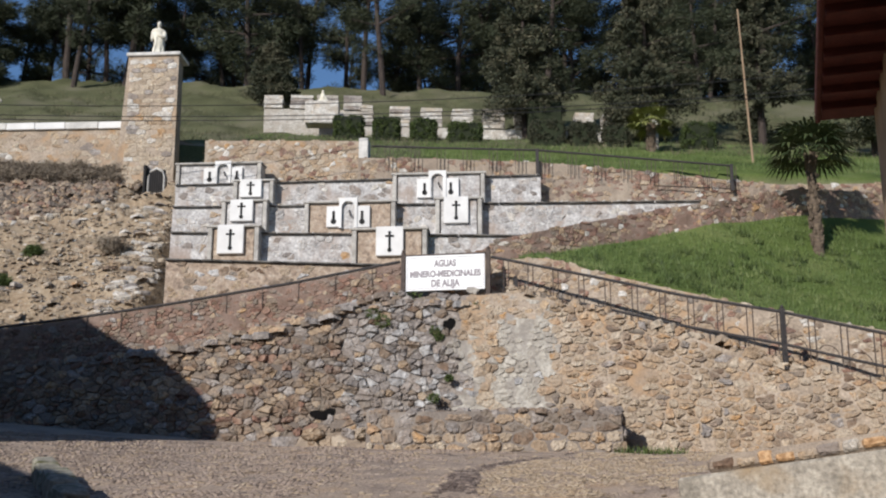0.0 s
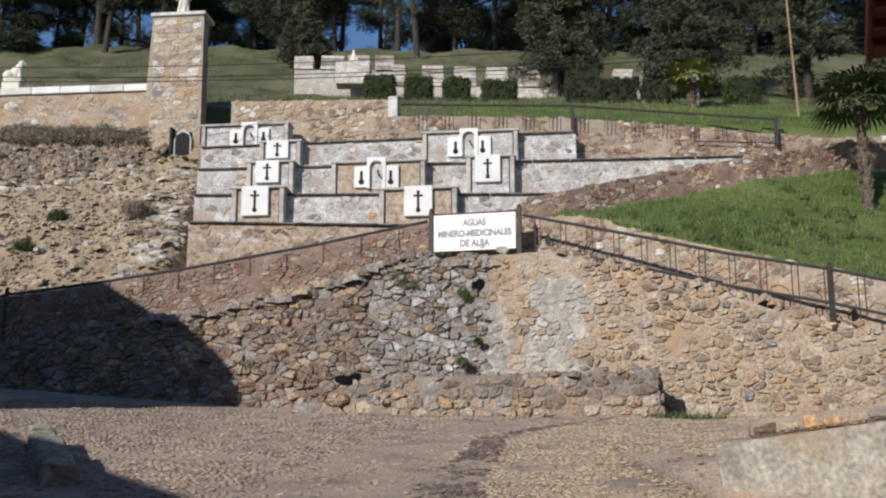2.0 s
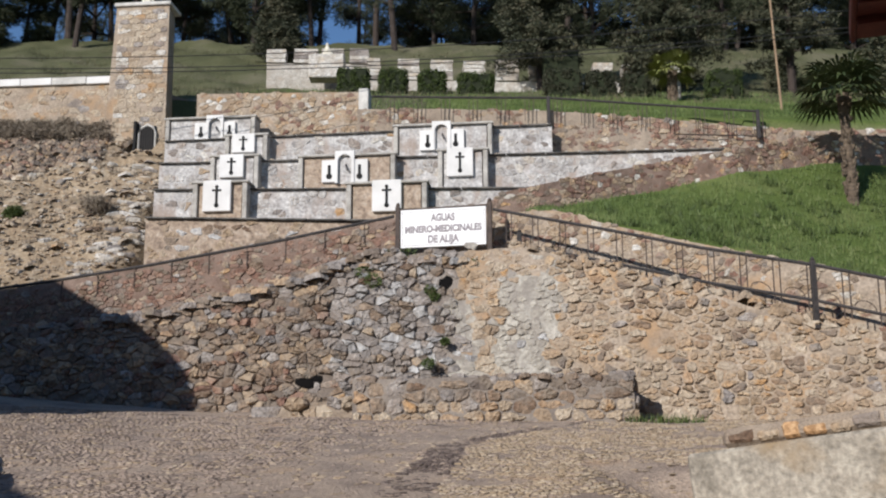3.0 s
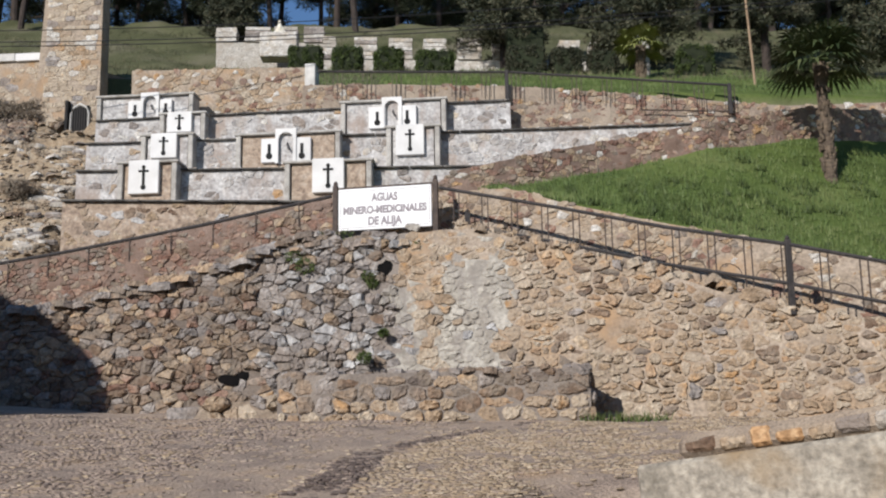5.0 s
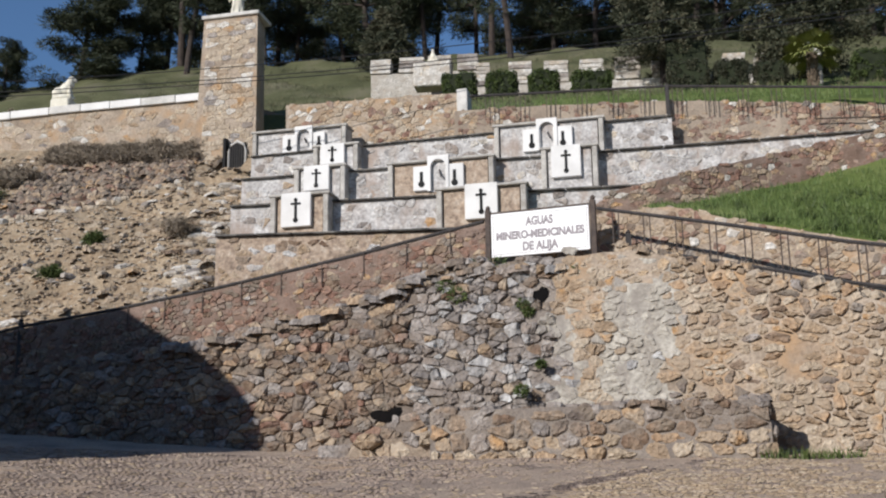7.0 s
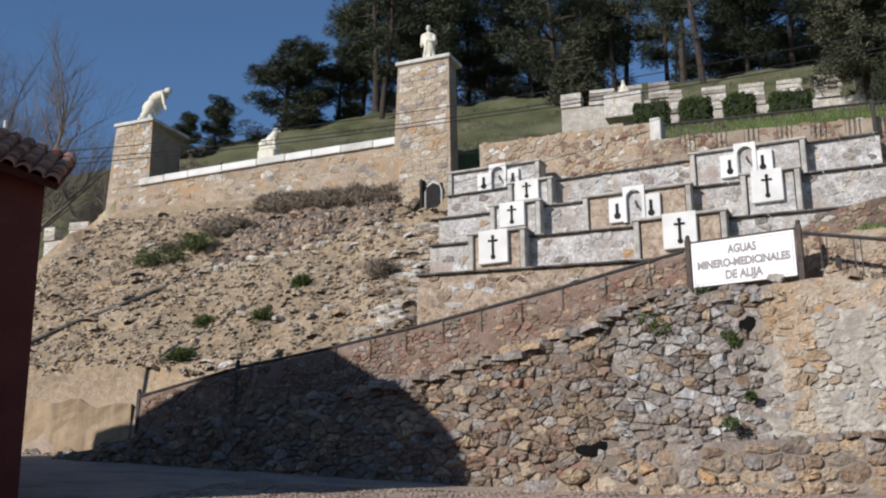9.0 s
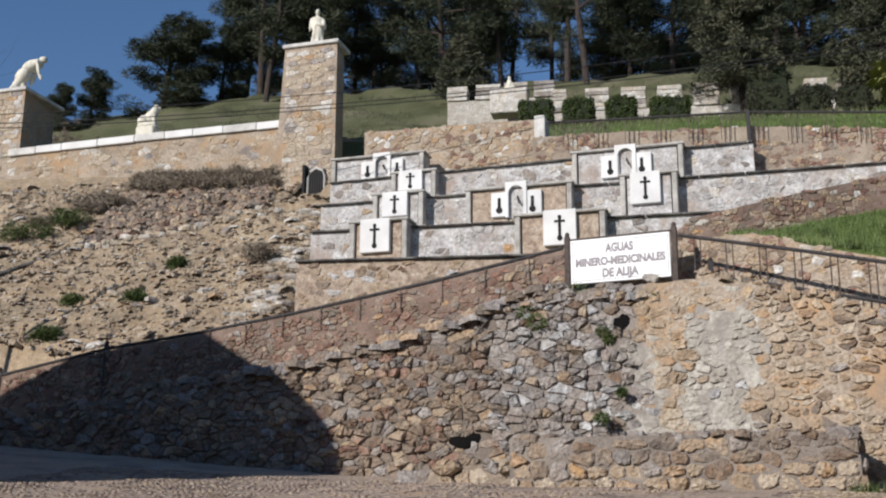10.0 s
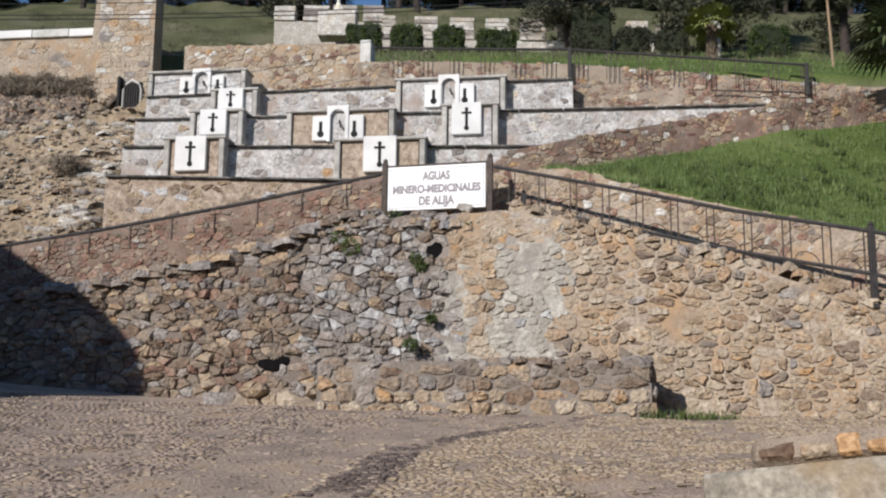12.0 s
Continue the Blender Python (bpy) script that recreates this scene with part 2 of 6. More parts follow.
def ground_material():
    """One sheet: packed stony earth in the street, dry stony soil on the left bank, turf on the right bank and the hill."""
    m = bpy.data.materials.new("ground_surface")
    m.use_nodes = True
    n, l = m.node_tree.nodes, m.node_tree.links
    shader = n["Principled BSDF"]
    geo = n.new("ShaderNodeNewGeometry")
    att = n.new("ShaderNodeAttribute")
    att.attribute_name = "cover"
    sep = n.new("ShaderNodeSeparateColor")
    l.new(att.outputs["Color"], sep.inputs[0])

    def noise_node(scale, detail=6):
        t = n.new("ShaderNodeTexNoise")
        t.inputs["Scale"].default_value, t.inputs["Detail"].default_value = scale, detail
        l.new(geo.outputs["Position"], t.inputs["Vector"])
        return t

    def ramp_of(t, cols):
        r = n.new("ShaderNodeValToRGB")
        for k, c in enumerate(cols):
            pos = 0.28 + 0.44 * k / (len(cols) - 1)
            el = r.color_ramp.elements[k] if k < 2 else r.color_ramp.elements.new(pos)
            el.position, el.color = pos, (*c, 1)
        l.new(t.outputs[0], r.inputs[0])
        return r.outputs[0]

    def mixed(fac, a, b):
        x = n.new("ShaderNodeMix")
        x.data_type = "RGBA"
        l.new(fac, x.inputs[0])
        l.new(a, x.inputs[6])
        l.new(b, x.inputs[7])
        return x.outputs[2]

    street = ramp_of(noise_node(1.1), [(0.23, 0.183, 0.15), (0.32, 0.255, 0.203), (0.385, 0.305, 0.235), (0.41, 0.29, 0.19)])
    soil = ramp_of(noise_node(0.9, 9), [(0.215, 0.152, 0.093), (0.335, 0.25, 0.158), (0.42, 0.33, 0.22), (0.48, 0.41, 0.31)])
    patch = n.new("ShaderNodeMapRange")
    patch.inputs["From Min"].default_value, patch.inputs["From Max"].default_value = 0.43, 0.6
    l.new(noise_node(0.6, 7).outputs[0], patch.inputs[0])
    soil = mixed(patch.outputs[0], soil, ramp_of(noise_node(2.1, 6), [(0.13, 0.112, 0.078), (0.22, 0.185, 0.13), (0.38, 0.27, 0.165)]))
    soil = mixed(noise_node(3.2, 6).outputs[0], soil, ramp_of(noise_node(7.0, 5), [(0.15, 0.11, 0.072), (0.30, 0.225, 0.15), (0.45, 0.375, 0.28)]))
    turf = ramp_of(noise_node(0.55, 8), [(0.052, 0.072, 0.020), (0.084, 0.118, 0.030), (0.13, 0.154, 0.052)])
    dull = ramp_of(noise_node(0.35, 8), [(0.055, 0.058, 0.030), (0.095, 0.096, 0.052), (0.15, 0.135, 0.094)])

    out = mixed(sep.outputs[0], street, soil)
    out = mixed(sep.outputs[1], out, turf)
    out = mixed(sep.outputs[2], out, dull)
    fine = noise_node(28, 5)
    tone = n.new("ShaderNodeMapRange")
    tone.inputs["From Min"].default_value, tone.inputs["From Max"].default_value = 0.25, 0.75
    tone.inputs["To Min"].default_value, tone.inputs["To Max"].default_value = 0.65, 1.35
    l.new(fine.outputs[0], tone.inputs[0])
    mul = n.new("ShaderNodeMix")
    mul.data_type, mul.blend_type = "RGBA", "MULTIPLY"
    mul.inputs[0].default_value = 1
    l.new(out, mul.inputs[6])
    l.new(tone.outputs[0], mul.inputs[7])
    l.new(mul.outputs[2], shader.inputs["Base Color"])
    shader.inputs["Roughness"].default_value = 0.95
    shader.inputs["Specular IOR Level"].default_value = 0.15
    b = n.new("ShaderNodeBump")
    b.inputs["Strength"].default_value, b.inputs["Distance"].default_value = 0.7, 0.05
    l.new(fine.outputs[0], b.inputs["Height"])
    l.new(b.outputs[0], shader.inputs["Normal"])
    return m


# ---- mesh helpers ----
rng = random.Random(7)


def mesh_of(name, verts, faces, mats, index=None, smooth=False):
    me = bpy.data.meshes.new(name)
    me.from_pydata([tuple(v) for v in verts], [], [tuple(f) for f in faces])
    for m in (mats if isinstance(mats, (list, tuple)) else [mats]):
        me.materials.append(m)
    if index is not None:
        me.polygons.foreach_set("material_index", np.asarray(index, dtype=np.int32))
    if smooth:
        me.polygons.foreach_set("use_smooth", np.ones(len(me.polygons), dtype=bool))
    me.update()
    return me


def part(name, bm, mat, parent, label="", smooth=False):
    me = bpy.data.meshes.new(name)
    bm.normal_update()
    bm.to_mesh(me)
    bm.free()
    me.materials.append(mat)
    if smooth:
        me.polygons.foreach_set("use_smooth", np.ones(len(me.polygons), dtype=bool))
    ob = new(name, me)
    if parent:
        ob.parent = parent
    return tagged(ob, label)


def empty(name, m, label, category, group="", kind=""):
    ob = new(name)
    ob.empty_display_size = 0.2
    ob.matrix_world = m
    return tagged(ob, label, category, group, kind)


def add_box(bm, x0, x1, y0, y1, z0, z1, bevel=0.0, rough=0.0, m=None):
    made = bmesh.ops.create_cube(bm, size=1)["verts"]
    for v in made:
        v.co = Vector((x0 + (v.co.x + 0.5) * (x1 - x0), y0 + (v.co.y + 0.5) * (y1 - y0), z0 + (v.co.z + 0.5) * (z1 - z0)))
        if rough:
            v.co += Vector((rng.uniform(-rough, rough), rng.uniform(-rough, rough), rng.uniform(-rough, rough)))
    if bevel:
        edges = list({e for v in made for e in v.link_edges})
        made = bmesh.ops.bevel(bm, geom=edges, offset=bevel, segments=1, affect="EDGES", profile=0.5)["verts"]
    if m is not None:
        bmesh.ops.transform(bm, matrix=m, verts=made)
    return bm


def box(*a, **k):
    return add_box(bmesh.new(), *a, **k)


def tube(points, radii, sides=6, bm=None, caps=True):
    """A tube through the points."""
    bm = bm or bmesh.new()
    pts = [Vector(p) for p in points]
    if not hasattr(radii, "__len__"):
        radii = [radii] * len(pts)
    rings = []
    for k, p in enumerate(pts):
        d = (pts[min(k + 1, len(pts) - 1)] - pts[max(k - 1, 0)]).normalized()
        a = d.orthogonal().normalized() if abs(d.z) > 0.9 else d.cross(Vector((0, 0, 1))).normalized()
        b = d.cross(a)
        rings.append([bm.verts.new(p + radii[k] * (math.cos(t) * a + math.sin(t) * b)) for t in (2 * math.pi * j / sides for j in range(sides))])
    for r0, r1 in zip(rings, rings[1:]):
        for j in range(sides):
            bm.faces.new((r0[j], r0[(j + 1) % sides], r1[(j + 1) % sides], r1[j]))
    if caps:
        bm.faces.new(rings[0][::-1])
        bm.faces.new(rings[-1])
    return bm


def bar(p, q, r, sides=4):
    return tube([p, q], r, sides)


def lerp(x, table):
    return float(np.interp(x, [a for a, b in table], [b for a, b in table]))


# ---- the lie of the land ----
L_BASE = ((-24, 30.9), (-17, 29.07), (3, 23.87), (8, 22.3), (14, 19.6), (40, 8))
L_TOP = ((-16, 4.3), (-8, 5.25), (-5.5, 5.5), (-3.4, 5.9), (-1.35, 6.4), (-0.4, 6.65), (1, 6.55), (2.5, 6.7), (8, 4.85), (10, 4.2), (14, 3.5))
RAIL_L = ((-14.14, 5.93), (-11.02, 6.4), (-8.51, 6.62), (-6.02, 6.9), (-2.93, 7.32), (-0.15, 7.77))


def y_low(x):
    return lerp(x, L_BASE)


def y_up(x):
    """Line of the upper left wall."""
    return 26.7 - 0.26 * x


def beside_kerb(x, y):
    """Distance to the right of the mossy kerb wall."""
    return (x + 3.95) * 0.934 + (y - 12.15) * 0.358


def street(x, y):
    dip = 0.42 * smooth01((x - 1.9) / 1.3) * smooth01((15.2 - y - 0.95 * (x - 3.1)) / 1.2)
    return 0.25 + 0.117 * min(y, 32) + 0.06 * min(max(0, -4 - x), 16) - dip


R_TOP = ((0.0, 7.3), (2.0, 7.9), (2.46, 7.91), (3.58, 7.83), (4.5, 7.45), (6.42, 6.8), (8.67, 6.12), (14, 4.6))
D_TOP = ((1.0, 8.35), (2.32, 8.8), (2.64, 9.06), (3.07, 9.15), (3.87, 9.32), (5.0, 9.63), (6.6, 10.04), (7.81, 10.28), (9.24, 10.5), (12, 11.2), (16, 11.5))
D_FOOT = ((0, 8.0), (4.0, 8.68), (5.2, 8.98), (6.6, 9.35), (9.2, 9.87), (11.7, 10.35), (20, 11.0))
F_TOP = ((-1.29, 13.12), (1.36, 13.05), (4.59, 12.88), (7.46, 12.59), (10.84, 12.17), (12.5, 12.0), (18.8, 12.0))
HILL = ((30, 10.6), (34, 12.6), (40, 15.15), (44, 16.9), (48, 18.4), (55, 22.2), (62, 26.2))


def y_right(x):
    return 27.9 - 0.45 * x


def y_diag(x):
    return 31.0 - 0.1 * x + 0.42 * max(0, x - 9) - 1.25 * smooth01((7.5 - x) / 4.5)


def y_fence(x):
    return 34.8 - 0.12 * x


def y_front(x):
    return 35.8 - 0.15 * x


def turf_z(x, y):
    """The green bank, from the top of the ramp wall to the foot of the diagonal wall."""
    k = (y - y_right(x)) / (y_diag(x) - y_right(x))
    k = max(0, k) ** (1 + 0.75 * smooth01((x - 6) / 5))
    return lerp(x, R_TOP) + (lerp(x, D_FOOT) - lerp(x, R_TOP)) * k - 0.04


def smooth01(t):
    t = min(1, max(0, t))
    return t * t * (3 - 2 * t)


def hill_z(x, y):
    z = lerp(min(y, 62), HILL) - 0.1 * max(0, -20 - x) * smooth01((y - 40) / 15)
    if y > 62:
        z += 1.2 * (1 - math.exp(-(y - 62) / 10)) - 0.12 * max(0, y - 75)
    return max(z, 5)


def land(x, y):
    """Height of the ground and its cover (soil, turf, dull grass)."""
    lo = y_low(x)
    up = 26.7 - 0.26 * x if x < 1.0 else y_right(x)
    if x < -14.3:
        if y < 30.65:
            return street(x, y), (0, 0, 0)
    else:
        if y < lo + 0.95:
            return street(x, y), (0, 0, 0)
        if y < up + 0.22:
            return lerp(x, L_TOP) - 0.12 + (0.1 * min(1.5, max(0, y - lo - 0.9)) if x < 2 else 0), (1, 0, 0)
    dull = smooth01((y - 40.5) / 4) * 0.92
    if x > 1.0:
        if y < y_diag(x) + 0.2:
            return turf_z(x, y), (0, 1, 0)
        if y < y_fence(x) + 0.2:
            return lerp(x, D_TOP) - 0.12, (1, 0, 0)
        return max(lerp(x, F_TOP) - 0.1, hill_z(x, y)) if y < 36 else hill_z(x, y), (0, 1, dull)
    if -7.9 < x < -6.6 and 37.2 < y < 39.4:
        return 12.8, (1, 0, 0)
    if -9.0 < x < -7.8 and 36.9 < y < 38.2:
        return 12.3, (1, 0, 0)
    edge = 39.1 - 0.1 * (x + 9.8) if -22.5 < x < -7.2 else 39.4
    fall = 0.8 * max(0, -20.9 - x) * (1 - smooth01((y - 48) / 10))
    bank = (14.2 - 0.83 * (39.6 - min(y, 39.6)) if y < edge else hill_z(x, y)) - min(fall, 6)
    k = smooth01((x + 7.6) / 0.9)
    back = y_front(x) if x < -1 else y_fence(x)
    inner = min(bank, 8.0 + 0.6 * (y - 30)) - 1.7 if y < back + 0.3 else max(hill_z(x, y), 13.6 if x < -1 else 12.5) - 0.05
    if k < 1 and y > back + 0.3:
        inner = bank if y < edge else inner
    z = bank * (1 - k) + inner * k
    if y > edge or (y > back and x > -7.4):
        scar = smooth01(1.5 - math.hypot((x + 6.4) / 1.7, (y - 40.7) / 0.7))
        bare = max(scar, smooth01((-21.0 - x) / 1.0) * (1 - smooth01((y - 46) / 6)))
        return z - 0.25 * scar, (bare, 1 - bare, max(dull, 0.85) * (1 - bare))
    return z, (1, 0, 0)


def relief(x, y, c):
    """Unevenness of the ground: ledges and lumps on the bank, swells in the turf, a fine unevenness in the street."""
    if not (-60 < x < 60 and -30 < y < 120):
        return 0
    p = Vector((x, y, 0))
    if c[0] > 0.5:
        lump = 0.19 * noise.fractal(p * 0.7, 1.0, 2.0, 5)
        ledge = noise.noise((x * 0.35 + y * 0.1, y * 1.3 - x * 0.35, 4.0))
        lump += 0.1 * (abs(ledge) ** 0.5) * (1 if ledge > 0 else -0.5) + 0.12 * noise.noise((x * 2.6, y * 3.1, 9.0))
        return lump * min(1, abs(y - 39.6) * 0.4)
    if c[1] > 0.5:
        return (0.06 + 0.25 * smooth01((y - 40) / 15)) * noise.fractal(p * 0.5, 1.0, 2.0, 4)
    return 0.03 * noise.fractal(p * 0.8, 1.0, 2.0, 4)


def ground_sheet():
    def steps(fine0, fine1, fine, far):
        inner = list(np.arange(fine0, fine1 + 1e-6, fine))
        out, d, p = [], fine * 1.6, fine1
        while p < far:
            p += d
            d *= 1.35
            out.append(p)
        lower, d, p = [], fine * 1.6, fine0
        while p > -far:
            p -= d
            d *= 1.35
            lower.append(p)
        return lower[::-1] + inner + out
    xs, ys = steps(-24, 20, 0.3, 900), steps(8, 64, 0.22, 900)
    verts, cover = [], []
    for y in ys:
        for x in xs:
            z, c = land(x, y)
            z += relief(x, y, c)
            verts.append((x, y, z))
            cover.append((*c, 1))
    nx = len(xs)
    faces = [(j * nx + i, j * nx + i + 1, (j + 1) * nx + i + 1, (j + 1) * nx + i) for j in range(len(ys) - 1) for i in range(nx - 1)]
    me = mesh_of("ground", verts, faces, ground_material(), smooth=True)
    att = me.color_attributes.new("cover", "FLOAT_COLOR", "POINT")
    att.data.foreach_set("color", np.array(cover, dtype=np.float32).ravel())
    return tagged(new("ground", me), "street of packed stone rising to a dry bank and green turf", "ground", kind="structure")


ground = ground_sheet()


# ---- rubble walls ----
def stone_shape(seed, sides=8):
    r = random.Random(seed)
    ang = [2 * math.pi * (k + r.uniform(-0.28, 0.28)) / sides for k in range(sides)]
    edge = []
    for a in ang:
        c, s = math.cos(a), math.sin(a)
        q = (abs(c) ** 3.2 + abs(s) ** 3.2) ** (-1 / 3.2) * r.uniform(0.84, 1.03)
        edge.append((c * q, s * q))
    v = [(x, y, -1.0) for x, y in edge]
    v += [(x, y, r.uniform(0.1, 0.5)) for x, y in edge]
    tilt = (r.uniform(-0.22, 0.22), r.uniform(-0.22, 0.22))
    v += [(x * 0.74 + r.uniform(-0.06, 0.06), y * 0.74 + r.uniform(-0.06, 0.06), 0.85 + tilt[0] * x + tilt[1] * y + r.uniform(-0.1, 0.1)) for x, y in edge]
    v.append((r.uniform(-0.15, 0.15), r.uniform(-0.15, 0.15), 1.0 + r.uniform(-0.12, 0.15)))
    n = sides
    f = [(k, (k + 1) % n, n + (k + 1) % n, n + k) for k in range(n)]
    f += [(n + k, n + (k + 1) % n, 2 * n + (k + 1) % n, 2 * n + k) for k in range(n)]
    f += [(2 * n + k, 2 * n + (k + 1) % n, 3 * n) for k in range(n)]
    return np.array(v), f


SHAPES = [stone_shape(k) for k in range(14)]
PEBBLES = [stone_shape(100 + k, 6) for k in range(8)]
_piece_mesh = {}


def lay(parent, placed, limit, key, name="stone", heap="stonework", shapes=SHAPES):
    """Lay pieces (matrix, stone kind): those with the lowest key are objects of their own, the rest one heap."""
    placed = sorted(placed, key=lambda p: key(p[0].translation))
    for m, kind in placed[:limit]:
        k = rng.randrange(len(shapes))
        tag = (id(shapes), k, kind[0].name)
        if tag not in _piece_mesh:
            _piece_mesh[tag] = mesh_of(name, shapes[k][0], shapes[k][1], kind[0])
        ob = new(name, _piece_mesh[tag])
        ob.parent = parent
        ob.matrix_world = m
    rest = placed[limit:]
    if rest:
        verts, faces, index, mats, off = [], [], [], [], 0
        for m, kind in rest:
            v, f = shapes[rng.randrange(len(shapes))]
            mm = np.array(m)
            verts.append(v @ mm[:3, :3].T + mm[:3, 3])
            faces += [tuple(i + off for i in q) for q in f]
            if kind[1] not in mats:
                mats.append(kind[1])
            index += [mats.index(kind[1])] * len(f)
            off += len(v)
        ob = new(heap, mesh_of(heap, np.concatenate(verts), faces, mats, index))
        ob.parent = parent
        ob.matrix_parent_inverse = parent.matrix_world.inverted()
        tagged(ob, kind="stuff")


def wall(name, x0, x1, line, bottom, top, thick, mat, label, step=0.25, batter=0.0, bumps=0.05, rag=0.0, kind="structure", rows=10):
    """A solid wall along a plan line, with uneven face, from bottom(x) to top(x)."""
    n = max(2, int((x1 - x0) / step))
    verts, cols = [], rows + 3
    for i in range(n + 1):
        x = x0 + (x1 - x0) * i / n
        zb, zt = bottom(x), top(x) + rag * noise.noise((x * 1.7, 3.1, 0.5))
        y = line(x)
        for j in range(rows + 1):
            z = zb + (zt - zb) * j / rows
            verts.append((x, y + batter * (z - zb) - bumps * noise.fractal((x * 1.3, z * 1.3, y), 1, 2, 4), z))
        yt = y + batter * (zt - zb)
        verts += [(x, yt + thick, zt), (x, yt + thick, zb)]
    faces = []
    for i in range(n):
        for j in range(cols):
            a, b = i * cols + j, i * cols + (j + 1) % cols
            faces.append((a, a + cols, b + cols, b))
    faces += [tuple(range(cols)), tuple(range(n * cols + cols - 1, n * cols - 1, -1))]
    ob = new(name, mesh_of(name, verts, faces, mat))
    return tagged(ob, label, "wall", kind=kind)


def clip(poly, px, pz, nx, nz):
    """Keep the part of a convex outline behind a line."""
    out = []
    for k in range(len(poly)):
        (ax, az), (bx, bz) = poly[k], poly[(k + 1) % len(poly)]
        da, db = (ax - px) * nx + (az - pz) * nz, (bx - px) * nx + (bz - pz) * nz
        if da <= 0:
            out.append((ax, az))
        if (da < 0 < db) or (db < 0 < da):
            t = da / (da - db)
            out.append((ax + (bx - ax) * t, az + (bz - az) * t))
    return out


def courses(x0, x1, line, bottom, top, high, wide, kinds, depth=0.05, batter=0.0, skip=0.02, rag=0.0, lose=0.32, wild=0.48, joint=0.006, bed=1.0, rough=0.5, worn=None):
    """Close-set stones over a wall's face, each an outline of its own. kinds(x, z) gives each one's stone."""
    h, w = sum(high) / 2, sum(wide) / 2
    zs = [(bottom(x0 + (x1 - x0) * k / 40), top(x0 + (x1 - x0) * k / 40)) for k in range(41)]
    zmin, zmax = min(q[0] for q in zs), max(q[1] for q in zs)
    rows, cols = int((zmax - zmin) / h) + 2, int((x1 - x0) / w) + 2
    seed = {}
    for j in range(-2, rows + 2):
        for i in range(-2, cols + 2):
            if rng.random() > lose:
                seed[i, j] = (x0 + (i + 0.5 * (j % 2) + rng.uniform(-wild, wild)) * w, zmin + (j + 0.5 + bed * rng.uniform(-wild, wild)) * h)
    k2, out = (w / h) ** 2, []
    for (i, j), (sx, sz) in seed.items():
        if not (x0 < sx < x1) or sz < bottom(sx) or sz > top(sx) + rag * rng.uniform(-1, 1) - 0.25 * h or rng.random() < skip:
            continue
        poly = [(sx - 1.6 * w, sz - 1.6 * h), (sx + 1.6 * w, sz - 1.6 * h), (sx + 1.6 * w, sz + 1.6 * h), (sx - 1.6 * w, sz + 1.6 * h)]
        for dj in range(-3, 4):
            for di in range(-3, 4):
                o = seed.get((i + di, j + dj)) if (di or dj) else None
                if o:
                    poly = clip(poly, (sx + o[0]) / 2, (sz + o[1]) / 2, o[0] - sx, (o[1] - sz) * k2)
        poly = clip(clip(poly, x0, 0, -1, 0), x1, 0, 1, 0)
        if not rag:
            poly = clip(poly, sx, top(sx) + 0.03, (top(sx - 0.1) - top(sx + 0.1)) / 0.2, 1)
        if len(poly) < 3:
            continue
        cx, cz = sum(p[0] for p in poly) / len(poly), sum(p[1] for p in poly) / len(poly)
        old = worn(cx, cz) if worn else 0.0
        gap = joint * (1 - old) + 0.012 * old
        ring = []
        for px, pz in poly:
            d = math.hypot(px - cx, pz - cz)
            if ring and math.hypot(px - ring[-1][0], pz - ring[-1][1]) < 0.02:
                continue
            f = max(0.3, 1 - gap * rng.uniform(0.4, 1.9) / max(d, 0.03))
            ring.append((cx + (px - cx) * f, cz + (pz - cz) * f))
        n = len(ring)
        if n < 3:
            continue
        soft = []
        for k in range(n):
            (ax, az), (bx, bz) = ring[k], ring[(k + 1) % n]
            ex = math.hypot(bx - ax, bz - az)
            c = 0.1 + 0.14 * old
            for f in ((c, 0.5, 1 - c) if ex > 0.1 else ((c, 1 - c) if ex > 0.04 else (0.5,))):
                j = rng.uniform(-0.06, 0.06) * ex - 0.07 * ex * old * (f == 0.5)
                soft.append((ax + (bx - ax) * f + (bz - az) / max(ex, 1e-3) * j, az + (bz - az) * f - (bx - ax) / max(ex, 1e-3) * j))
        ring = soft
        n = len(ring)
        t = Vector((0.2, line(cx + 0.1) - line(cx - 0.1), 0)).normalized()
        nrm, up = Vector((t.y, -t.x, 0)), Vector((0, batter, 1))
        base = Vector((cx, line(cx) + batter * (cz - bottom(cx)), cz))
        d = (depth(cx) if callable(depth) else depth) * rng.uniform(0.35, 1.6)
        ta, tb = rng.uniform(-rough, rough) * d / w, rng.uniform(-rough, rough) * d / h
        pts = []
        for q, lift in ((1.0, None), (1.0, 0.5), (0.82, 0.95)):
            for px, pz in ring:
                u, v = (px - cx) * q, (pz - cz) * q
                out_by = -0.08 if lift is None else d * lift * rng.uniform(0.55, 1.3) + ta * u + tb * v
                pts.append(t * u + up * v + nrm * out_by)
        pts.append(nrm * d * rng.uniform(0.7, 1.4))
        faces = [(k, (k + 1) % n, n + (k + 1) % n, n + k) for k in range(n)] + [(n + k, n + (k + 1) % n, 2 * n + (k + 1) % n, 2 * n + k) for k in range(n)] + [(2 * n + k, 2 * n + (k + 1) % n, 3 * n) for k in range(n)]
        out.append((base, pts, faces, kinds(cx, cz)))
    return out


